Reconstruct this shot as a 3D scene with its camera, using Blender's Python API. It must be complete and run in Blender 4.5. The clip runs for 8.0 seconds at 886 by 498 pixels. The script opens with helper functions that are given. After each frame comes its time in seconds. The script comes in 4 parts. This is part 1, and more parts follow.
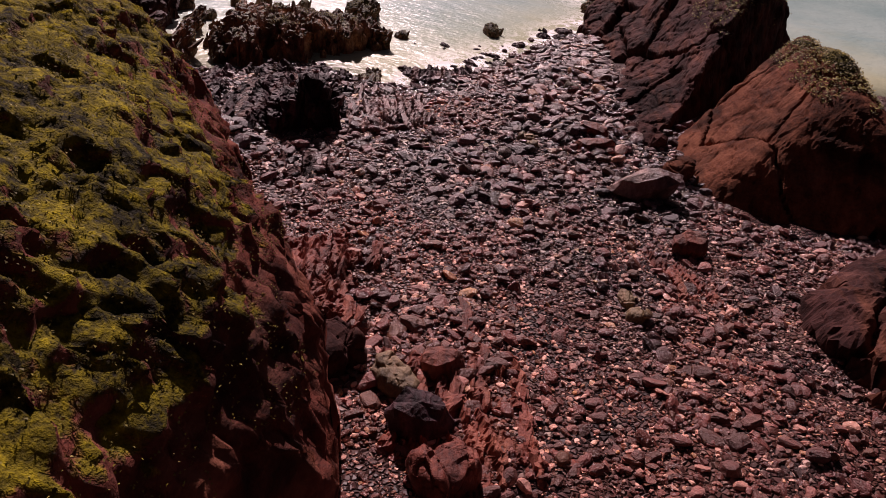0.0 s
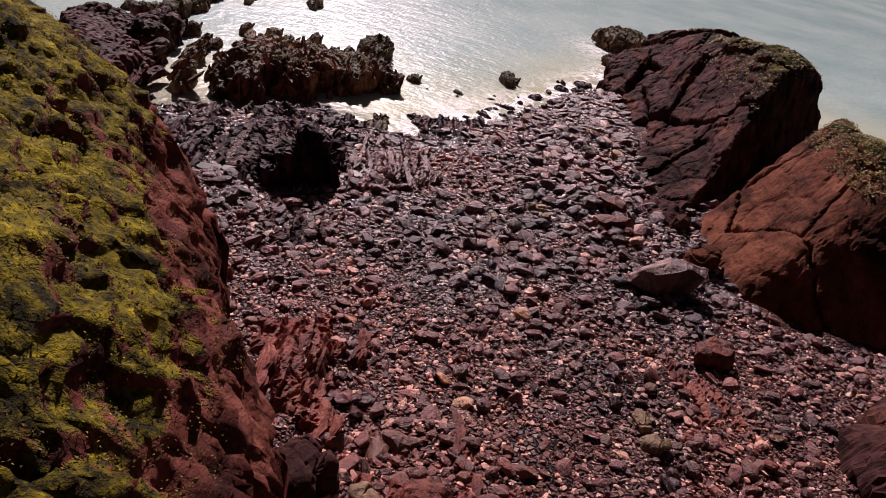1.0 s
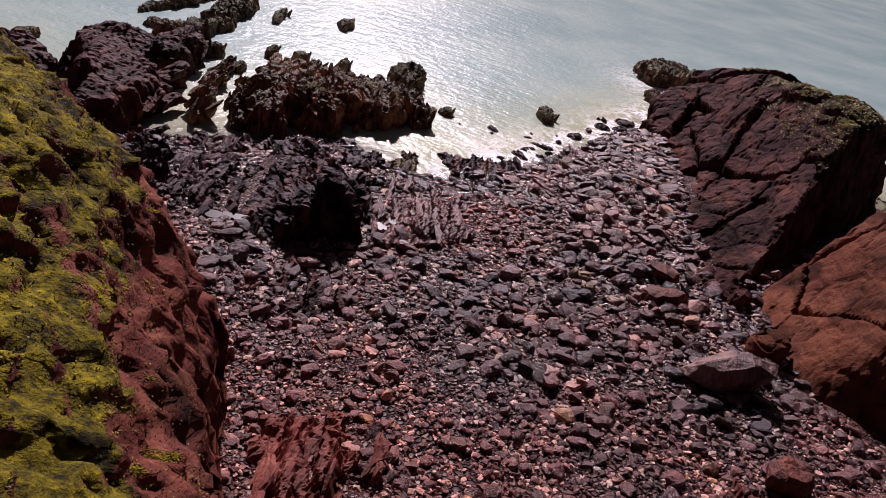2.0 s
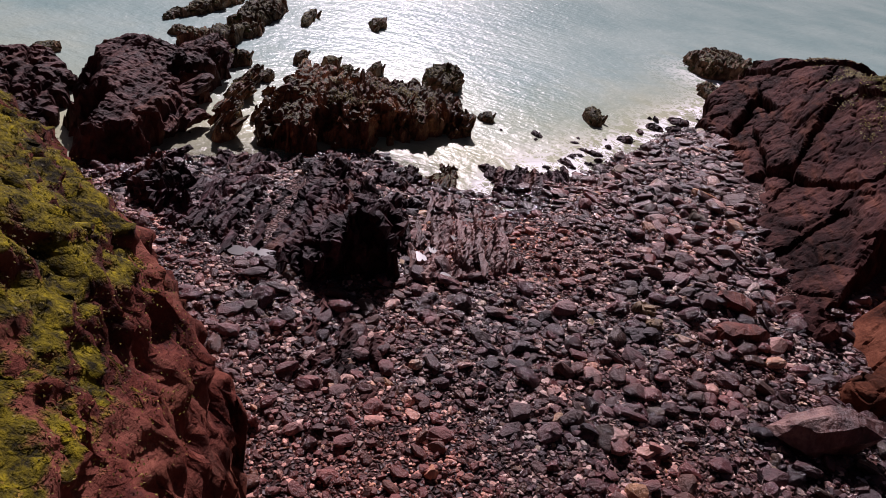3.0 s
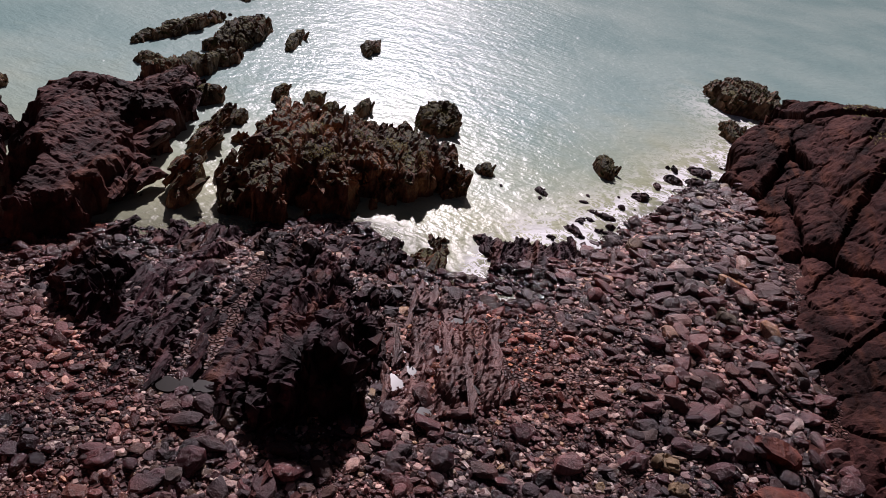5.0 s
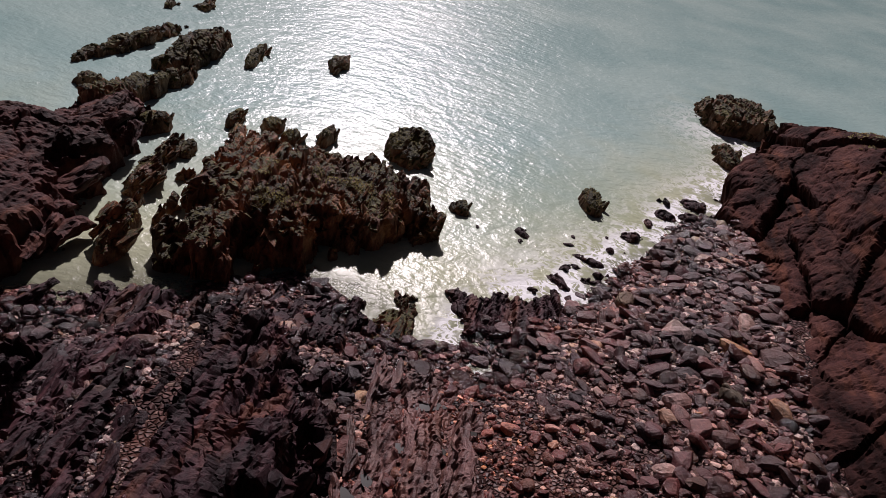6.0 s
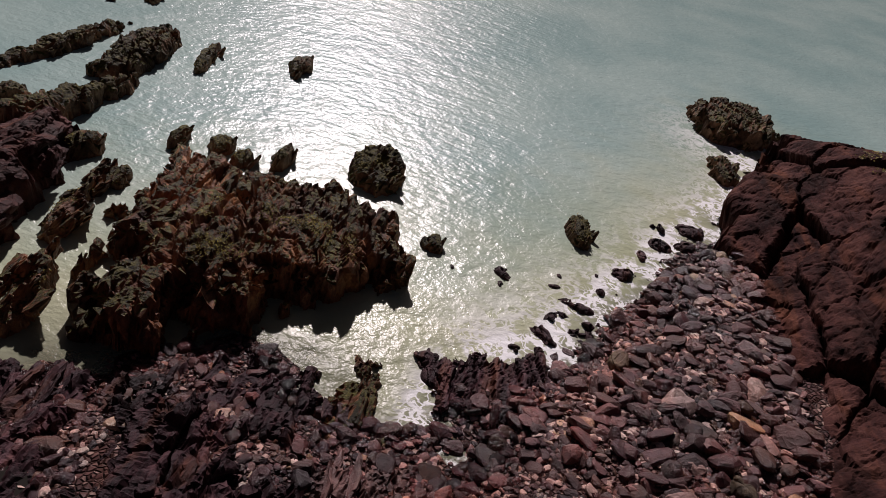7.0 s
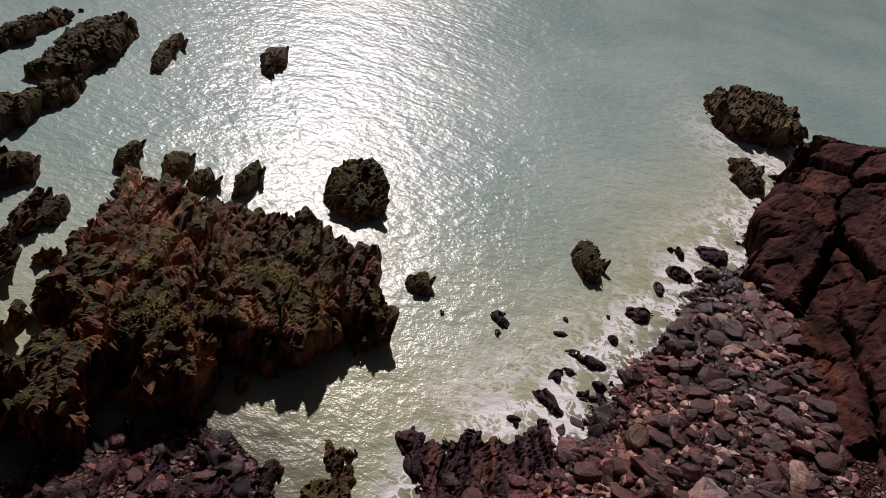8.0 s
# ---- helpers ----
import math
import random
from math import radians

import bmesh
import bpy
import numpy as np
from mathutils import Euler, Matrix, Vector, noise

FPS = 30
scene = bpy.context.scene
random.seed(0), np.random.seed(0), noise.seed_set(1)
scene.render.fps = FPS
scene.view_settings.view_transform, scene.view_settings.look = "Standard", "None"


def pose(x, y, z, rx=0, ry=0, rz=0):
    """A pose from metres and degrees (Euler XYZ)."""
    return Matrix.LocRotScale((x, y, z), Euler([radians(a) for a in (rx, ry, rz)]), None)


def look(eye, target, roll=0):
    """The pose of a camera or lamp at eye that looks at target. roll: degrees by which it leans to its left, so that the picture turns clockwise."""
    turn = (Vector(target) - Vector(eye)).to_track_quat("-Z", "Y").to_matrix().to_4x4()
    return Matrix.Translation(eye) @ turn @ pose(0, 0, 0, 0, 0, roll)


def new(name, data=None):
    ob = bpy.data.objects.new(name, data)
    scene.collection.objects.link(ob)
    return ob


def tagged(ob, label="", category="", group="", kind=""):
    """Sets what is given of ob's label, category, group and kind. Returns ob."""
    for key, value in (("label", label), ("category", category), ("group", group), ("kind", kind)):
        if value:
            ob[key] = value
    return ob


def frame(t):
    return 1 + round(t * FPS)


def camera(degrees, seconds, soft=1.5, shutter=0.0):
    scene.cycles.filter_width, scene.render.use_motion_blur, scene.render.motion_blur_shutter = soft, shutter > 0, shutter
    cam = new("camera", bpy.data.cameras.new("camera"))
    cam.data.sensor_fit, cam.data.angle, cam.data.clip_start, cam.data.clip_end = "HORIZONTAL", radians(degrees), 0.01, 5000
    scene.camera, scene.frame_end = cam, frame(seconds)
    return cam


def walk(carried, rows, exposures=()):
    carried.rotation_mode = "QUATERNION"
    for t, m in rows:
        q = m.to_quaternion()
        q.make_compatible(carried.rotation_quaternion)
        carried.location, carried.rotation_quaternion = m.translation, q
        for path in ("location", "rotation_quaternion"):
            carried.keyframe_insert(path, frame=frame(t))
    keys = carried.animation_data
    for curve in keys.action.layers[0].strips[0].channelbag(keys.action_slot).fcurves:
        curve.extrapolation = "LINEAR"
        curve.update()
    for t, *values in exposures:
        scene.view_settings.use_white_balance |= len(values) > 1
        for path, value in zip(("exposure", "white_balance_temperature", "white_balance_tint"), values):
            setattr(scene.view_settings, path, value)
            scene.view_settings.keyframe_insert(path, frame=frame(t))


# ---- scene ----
cam = camera(64.0, 8.0, soft=0.75)
PATH = [
    (0, (0.881, 2.795, 16.183), (0.813, 4.479, 15.107), 7.3),
    (0.5, (0.608, 4.418, 16.384), (0.547, 6.112, 15.322), 9.1),
    (1, (0.418, 6.423, 16.611), (0.335, 8.142, 15.592), 11.2),
    (1.5, (-0.172, 8.422, 16.839), (-0.282, 10.155, 15.846), 12.8),
    (3, (-1.741, 13.729, 16.735), (-1.978, 15.415, 15.686), 10.1),
    (3.5, (-2.314, 14.943, 17.13), (-2.58, 16.611, 16.06), 9.5),
    (4, (-2.703, 16.296, 17.63), (-2.978, 17.959, 16.552), 9.9),
    (4.5, (-2.755, 18.221, 17.894), (-3.013, 19.884, 16.815), 10.7),
    (6, (-3.345, 25.142, 18.354), (-3.535, 26.811, 17.269), 12.1),
    (6.5, (-3.79, 27.69, 18.532), (-3.941, 29.351, 17.428), 12.6),
    (7, (-4.153, 30.307, 18.743), (-4.269, 31.95, 17.607), 13.3),
    (7.5, (-4.461, 32.943, 18.842), (-4.546, 34.56, 17.668), 13.9),
    (8, (-4.892, 35.892, 18.903), (-4.974, 37.469, 17.675), 13.6),
]
walk(cam, [(t, look(eye, target, roll)) for t, eye, target, roll in PATH], [(0.0, -0.3, 7100, 45), (1.0, -0.16, 6700, 39), (1.5, -0.18, 6450, 38), (3.0, -0.3, 6250, 34), (4.5, -0.46, 6200, 30), (6.5, -0.74, 6400, 26), (8.0, -0.96, 6600, 25)])

# ---- light ----
SUN_AZ, SUN_EL = radians(-16), radians(38)
world = bpy.data.worlds.new("sky")
scene.world = world
world.use_nodes = True
wn = world.node_tree
sky = wn.nodes.new("ShaderNodeTexSky")
sky.sky_type, sky.sun_disc = "NISHITA", False
sky.sun_elevation, sky.sun_rotation = SUN_EL, SUN_AZ
sky.air_density, sky.dust_density, sky.ozone_density = 1.0, 4.0, 1.0
wn.nodes["Background"].inputs["Strength"].default_value = 0.012
wn.links.new(sky.outputs[0], wn.nodes["Background"].inputs["Color"])
sun_way = Vector((math.sin(SUN_AZ) * math.cos(SUN_EL), math.cos(SUN_AZ) * math.cos(SUN_EL), math.sin(SUN_EL)))
sun = new("sun", bpy.data.lights.new("sun", "SUN"))
sun.data.energy, sun.data.angle, sun.data.color = 6.0, radians(1.5), (1.0, 0.95, 0.90)
sun.matrix_world = look(sun_way * 200, (0, 0, 0))
scene.view_settings.exposure = 0.0

# ---- numbers in space ----
STRIKE = Vector((-0.17, 1.0, 0)).normalized()


def lattice(ix, iy, iz, seed):
    """A random number from 0 to 1 for each point of a whole-number lattice."""
    h = (ix.astype(np.int64) * 374761393 + iy.astype(np.int64) * 668265263 + iz.astype(np.int64) * 2147483647 + seed * 974634777) & 0xFFFFFFFF
    h = ((h ^ (h >> 13)) * 1274126177) & 0xFFFFFFFF
    h = ((h ^ (h >> 16)) * 2246822519) & 0xFFFFFFFF
    return ((h ^ (h >> 15)) & 0xFFFFFF) / float(0xFFFFFF)


def grain(p, seed=0):
    """Smooth noise from -1 to 1 at the points p."""
    i = np.floor(p)
    f = p - i
    f = f * f * (3 - 2 * f)
    i = i.astype(np.int64)
    out = 0
    for dx in (0, 1):
        for dy in (0, 1):
            for dz in (0, 1):
                w = (f[:, 0] if dx else 1 - f[:, 0]) * (f[:, 1] if dy else 1 - f[:, 1]) * (f[:, 2] if dz else 1 - f[:, 2])
                out = out + w * lattice(i[:, 0] + dx, i[:, 1] + dy, i[:, 2] + dz, seed)
    return out * 2 - 1


def rough(p, octaves=4, seed=0):
    return sum(grain(p * 2.03 ** k + 17.3 * k, seed + k) * 0.55 ** k for k in range(octaves))


def blocks(p, seed=0):
    """For each point: the random number of the block that it lies in, the tilt of the block's face there, and its nearness to a joint (0 at the joint)."""
    i = np.floor(p).astype(np.int64)
    best, second, value, tilt = np.full(len(p), 9.0), np.full(len(p), 9.0), np.zeros(len(p)), np.zeros(len(p))
    for dx in (-1, 0, 1):
        for dy in (-1, 0, 1):
            for dz in (-1, 0, 1):
                c = i + (dx, dy, dz)
                jit = np.stack([lattice(c[:, 0], c[:, 1], c[:, 2], seed + k) for k in (1, 2, 3)], 1)
                lean = np.stack([lattice(c[:, 0], c[:, 1], c[:, 2], seed + k) for k in (4, 5, 6)], 1) * 2 - 1
                off = p - (c + 0.15 + 0.7 * jit)
                d = (off ** 2).sum(1)
                near = d < best
                second = np.where(near, best, np.minimum(second, d))
                value = np.where(near, lattice(c[:, 0], c[:, 1], c[:, 2], seed + 9), value)
                tilt = np.where(near, (lean * off).sum(1), tilt)
                best = np.minimum(best, d)
    return value, tilt, np.sqrt(second) - np.sqrt(best)


def bedded(p, across=0.55, along=2.4, up=1.0, dip=0.45, way=STRIKE):
    """Places in the frame of the steep beds of the rock, in bed thicknesses."""
    a = p[:, 0] * way.y - p[:, 1] * way.x + dip * p[:, 2]
    s = p[:, 0] * way.x + p[:, 1] * way.y
    return np.stack([a / across, s / along, p[:, 2] / up], 1)


SHORE_X = (-60, -30, -24, -17, -15, -12.2, -10.5, -8.2, -5.7, -2.5, -0.6, 2.3, 5.3, 8.3, 11, 16, 60)
SHORE_Y = (36, 37, 40, 44.4, 45.4, 47.9, 47.6, 46.2, 45.6, 47.4, 49.8, 54.8, 60.6, 66, 71, 64, 50)


def ground_z(x, y):
    """The height of beach and sea bed."""
    p = np.stack([x, y, 0 * x], 1)
    d = np.interp(x, SHORE_X, SHORE_Y) + 1.3 * rough(p * 0.35, 3, 5) - y
    beach = 1.5 * (1 - np.exp(-np.maximum(d, 0) / 7)) + 0.012 * np.maximum(d, 0)
    bed = -2.6 * (1 - np.exp(np.minimum(d, 0) / 14))
    land = 0.85 * np.maximum(0, 9 - y) + 0.5 * np.maximum(0, np.abs(x) - 32) * (y < 30)
    return beach + bed + np.minimum(land, 14) + 0.10 * rough(p * 0.8, 3, 8) * (y < 90)


# ---- materials ----
def nodes_of(name):
    m = bpy.data.materials.new(name)
    m.use_nodes = True
    t = m.node_tree
    return m, t, t.nodes["Principled BSDF"]


def node(t, kind, ins=None, operation="", feature="", attribute_name=""):
    n = t.nodes.new(kind)
    if operation:
        n.operation = operation
    if feature:
        n.feature = feature
    if attribute_name:
        n.attribute_name = attribute_name
    for key, value in (ins or {}).items():
        if isinstance(value, bpy.types.NodeSocket):
            t.links.new(value, n.inputs[key])
        else:
            n.inputs[key].default_value = value
    return n


def ramp(t, fac, stops):
    n = t.nodes.new("ShaderNodeValToRGB")
    while len(n.color_ramp.elements) < len(stops):
        n.color_ramp.elements.new(0.5)
    for e, (pos, c) in zip(n.color_ramp.elements, stops):
        e.position = pos
        e.color = (*c, 1) if not isinstance(c, (int, float)) else (c, c, c, 1)
    t.links.new(fac, n.inputs["Fac"])
    return n.outputs["Color"]


def maths(t, op, a, b=None, clamp=False):
    n = t.nodes.new("ShaderNodeMath")
    n.operation, n.use_clamp = op, clamp
    for k, v in enumerate((a, b)):
        if v is None:
            continue
        if isinstance(v, (int, float)):
            n.inputs[k].default_value = v
        else:
            t.links.new(v, n.inputs[k])
    return n.outputs[0]


def blend(t, fac, a, b, kind="MIX"):
    n = t.nodes.new("ShaderNodeMix")
    n.data_type, n.blend_type = "RGBA", kind
    for key, v in ((0, fac), (6, a), (7, b)):
        if isinstance(v, bpy.types.NodeSocket):
            t.links.new(v, n.inputs[key])
        else:
            n.inputs[key].default_value = v if isinstance(v, (int, float)) else (*v, 1)
    return n.outputs[2]


def speck(t, where, scale, detail=4.0, rough_=0.6):
    return node(t, "ShaderNodeTexNoise", {"Vector": where, "Scale": scale, "Detail": detail, "Roughness": rough_}).outputs["Fac"]


def rock_material(name, dark, mid, light, moss=None, moss_amount=0.0, gloss=0.55, band=0.6, moss_floor=-9.0, moss_climb=0.5, shine=0.5, ribbed=0.9):
    """Bedded rock: bands along the strike, blotches, fine grain, and weed or lichen on what faces up."""
    m, t, b = nodes_of(name)
    geo = node(t, "ShaderNodeNewGeometry")
    beds = node(t, "ShaderNodeMapping", {"Vector": geo.outputs["Position"], "Rotation": (0, 0.42, -0.17), "Scale": (2.6, 0.35, 0.9)}).outputs[0]
    strata = speck(t, beds, 1.0, 5, 0.62)
    blotch = speck(t, geo.outputs["Position"], 0.55, 4, 0.6)
    fine = speck(t, geo.outputs["Position"], 9.0, 5, 0.7)
    tone = maths(t, "ADD", maths(t, "MULTIPLY", strata, band), maths(t, "MULTIPLY", blotch, 1 - band))
    tone = maths(t, "ADD", tone, maths(t, "MULTIPLY", maths(t, "SUBTRACT", fine, 0.5), 0.35))
    col = ramp(t, tone, [(0.34, dark), (0.5, mid), (0.66, light)])
    rust = ramp(t, speck(t, beds, 0.45, 3), [(0.54, 0.0), (0.68, 1.0)])
    col = blend(t, maths(t, "MULTIPLY", rust, 0.5), col, (0.24, 0.085, 0.045))
    stain = ramp(t, speck(t, node(t, "ShaderNodeMapping", {"Vector": geo.outputs["Position"], "Scale": (1.0, 0.7, 1.6)}).outputs[0], 0.35, 5, 0.65), [(0.36, 0.28), (0.56, 1.0)])
    col = blend(t, 1.0, col, stain, "MULTIPLY")
    if moss:
        up = node(t, "ShaderNodeSeparateXYZ", {"Vector": geo.outputs["Normal"]}).outputs["Z"]
        high = node(t, "ShaderNodeSeparateXYZ", {"Vector": geo.outputs["Position"]}).outputs["Z"]
        spread = maths(t, "ADD", maths(t, "MULTIPLY", up, 0.55), maths(t, "MULTIPLY", speck(t, geo.outputs["Position"], 0.7, 6, 0.7), 1.1))
        lift = maths(t, "MULTIPLY", maths(t, "SUBTRACT", high, moss_floor), 0.4, True)
        spread = maths(t, "ADD", spread, maths(t, "MULTIPLY", maths(t, "SUBTRACT", lift, 1.0), moss_climb))
        fac = ramp(t, spread, [(max(0.0, 0.98 - moss_amount), 0.0), (min(1.0, 1.10 - moss_amount), 1.0)])
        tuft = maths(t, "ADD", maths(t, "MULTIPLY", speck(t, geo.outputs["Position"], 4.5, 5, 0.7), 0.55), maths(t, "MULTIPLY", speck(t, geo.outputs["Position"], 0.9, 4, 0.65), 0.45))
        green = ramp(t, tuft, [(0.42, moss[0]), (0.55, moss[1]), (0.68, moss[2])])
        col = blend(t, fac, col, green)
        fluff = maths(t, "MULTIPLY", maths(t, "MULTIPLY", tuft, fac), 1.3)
    t.links.new(col, b.inputs["Base Color"])
    b.inputs["Specular IOR Level"].default_value = shine
    t.links.new(ramp(t, fine, [(0.3, gloss - 0.12), (0.7, gloss + 0.2)]), b.inputs["Roughness"])
    relief = maths(t, "ADD", maths(t, "MULTIPLY", strata, ribbed), maths(t, "MULTIPLY", fine, 0.35))
    if moss:
        relief = maths(t, "ADD", relief, fluff)
    bump = node(t, "ShaderNodeBump", {"Height": relief, "Strength": 0.9, "Distance": 0.18})
    t.links.new(bump.outputs[0], b.inputs["Normal"])
    return m


OLIVE = ((0.02, 0.017, 0.005), (0.09, 0.078, 0.013), (0.22, 0.19, 0.03))
rock_reef = rock_material("reef rock", (0.022, 0.009, 0.006), (0.21, 0.088, 0.044), (0.56, 0.29, 0.13), OLIVE, 0.0, 0.5, shine=0.3, ribbed=0.5)
rock_black = rock_material("wet black rock", (0.010, 0.005, 0.007), (0.044, 0.017, 0.022), (0.13, 0.055, 0.062), gloss=0.5, shine=0.2)
rock_red = rock_material("red cliff rock", (0.022, 0.009, 0.009), (0.07, 0.027, 0.024), (0.145, 0.062, 0.05), OLIVE, 0.2, 0.8, 0.3, 5.4, 0.7, 0.08, 0.25)
rock_fin = rock_material("orange-red cliff rock", (0.036, 0.011, 0.007), (0.145, 0.046, 0.024), (0.26, 0.097, 0.055), OLIVE, 0.22, 0.8, 0.35, 5.2, 0.7, 0.07, 0.35)
rock_islet = rock_material("islet rock", (0.045, 0.023, 0.015), (0.23, 0.12, 0.068), (0.46, 0.28, 0.16), OLIVE, 0.16, 0.6, shine=0.22, ribbed=0.6)
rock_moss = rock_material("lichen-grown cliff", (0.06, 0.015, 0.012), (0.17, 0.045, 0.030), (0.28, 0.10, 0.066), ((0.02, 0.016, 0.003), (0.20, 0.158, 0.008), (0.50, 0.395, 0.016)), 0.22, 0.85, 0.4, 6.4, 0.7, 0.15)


def stone_material(name, stops):
    m, t, b = nodes_of(name)
    geo = node(t, "ShaderNodeNewGeometry")
    own = node(t, "ShaderNodeObjectInfo").outputs["Random"]
    pick = maths(t, "FRACT", maths(t, "ADD", geo.outputs["Random Per Island"], own))
    col = ramp(t, pick, stops)
    fine = speck(t, geo.outputs["Position"], 11.0, 5, 0.7)
    broad = speck(t, geo.outputs["Position"], 0.25, 3, 0.6)
    mottle = speck(t, geo.outputs["Position"], 3.0, 4, 0.65)
    col = blend(t, 0.8, col, ramp(t, fine, [(0.3, 0.4), (0.7, 1.0)]), "MULTIPLY")
    col = blend(t, 0.7, col, ramp(t, mottle, [(0.35, 0.45), (0.6, 1.15)]), "MULTIPLY")
    inland = maths(t, "MULTIPLY", maths(t, "SUBTRACT", 30.0, node(t, "ShaderNodeSeparateXYZ", {"Vector": geo.outputs["Position"]}).outputs["Y"]), 0.016, True)
    warm = ramp(t, maths(t, "ADD", broad, inland), [(0.42, 0.0), (0.68, 1.0)])
    col = blend(t, maths(t, "MULTIPLY", warm, 0.8), col, blend(t, 0.22, blend(t, 1.0, col, (2.0, 1.22, 0.98), "MULTIPLY"), (0.40, 0.13, 0.075)))
    drift = node(t, "ShaderNodeVectorMath", {0: node(t, "ShaderNodeMapping", {"Vector": geo.outputs["Position"], "Location": (3.4, -35.0, 0), "Scale": (1.0, 0.85, 0)}).outputs[0]}, "LENGTH").outputs["Value"]
    drift = maths(t, "ADD", maths(t, "MULTIPLY", drift, 0.14), maths(t, "MULTIPLY", broad, 0.9))
    col = blend(t, ramp(t, drift, [(0.72, 0.55), (1.05, 0.0)]), col, blend(t, 1.0, col, (1.9, 1.05, 0.62), "MULTIPLY"))
    level = node(t, "ShaderNodeSeparateXYZ", {"Vector": geo.outputs["Position"]}).outputs["Z"]
    soaked = ramp(t, maths(t, "ADD", level, maths(t, "MULTIPLY", broad, 0.8)), [(0.95, 1.0), (1.85, 0.0)])
    col = blend(t, maths(t, "MULTIPLY", soaked, 0.85), col, blend(t, 1.0, col, (0.48, 0.33, 0.36), "MULTIPLY"))
    t.links.new(col, b.inputs["Base Color"])
    dry = ramp(t, maths(t, "FRACT", maths(t, "MULTIPLY", pick, 7.3)), [(0.0, 0.2), (0.5, 0.33), (1.0, 0.55)])
    t.links.new(maths(t, "MULTIPLY", dry, maths(t, "SUBTRACT", 1.0, maths(t, "MULTIPLY", soaked, 0.35))), b.inputs["Roughness"])
    b.inputs["Specular IOR Level"].default_value = 0.5
    bump = node(t, "ShaderNodeBump", {"Height": maths(t, "ADD", fine, mottle), "Strength": 0.85, "Distance": 0.07})
    t.links.new(bump.outputs[0], b.inputs["Normal"])
    return m


def shingle_material():
    """Small shingle between the stones."""
    m, t, b = nodes_of("shingle")
    geo = node(t, "ShaderNodeNewGeometry")
    cells = node(t, "ShaderNodeTexVoronoi", {"Vector": geo.outputs["Position"], "Scale": 5.5, "Randomness": 1.0})
    edge = node(t, "ShaderNodeTexVoronoi", {"Vector": geo.outputs["Position"], "Scale": 5.5, "Randomness": 1.0}, feature="DISTANCE_TO_EDGE").outputs["Distance"]
    pick = node(t, "ShaderNodeSeparateColor", {"Color": cells.outputs["Color"]}).outputs[0]
    col = ramp(t, pick, [(0.0, (0.012, 0.005, 0.006)), (0.4, (0.045, 0.018, 0.019)), (0.8, (0.11, 0.05, 0.048)), (1.0, (0.42, 0.29, 0.24))])
    col = blend(t, ramp(t, edge, [(0.0, 0.85), (0.09, 0.0)]), col, (0.02, 0.014, 0.013))
    broad = speck(t, geo.outputs["Position"], 0.3, 3, 0.6)
    col = blend(t, ramp(t, broad, [(0.42, 0.0), (0.62, 0.5)]), col, (0.16, 0.06, 0.04))
    t.links.new(col, b.inputs["Base Color"])
    b.inputs["Roughness"].default_value = 0.5
    b.inputs["Specular IOR Level"].default_value = 0.22
    lump = maths(t, "ADD", ramp(t, edge, [(0.0, 0.0), (0.25, 1.0)]), maths(t, "MULTIPLY", pick, 0.8))
    bump = node(t, "ShaderNodeBump", {"Height": lump, "Strength": 1.0, "Distance": 0.12})
    t.links.new(bump.outputs[0], b.inputs["Normal"])
    return m


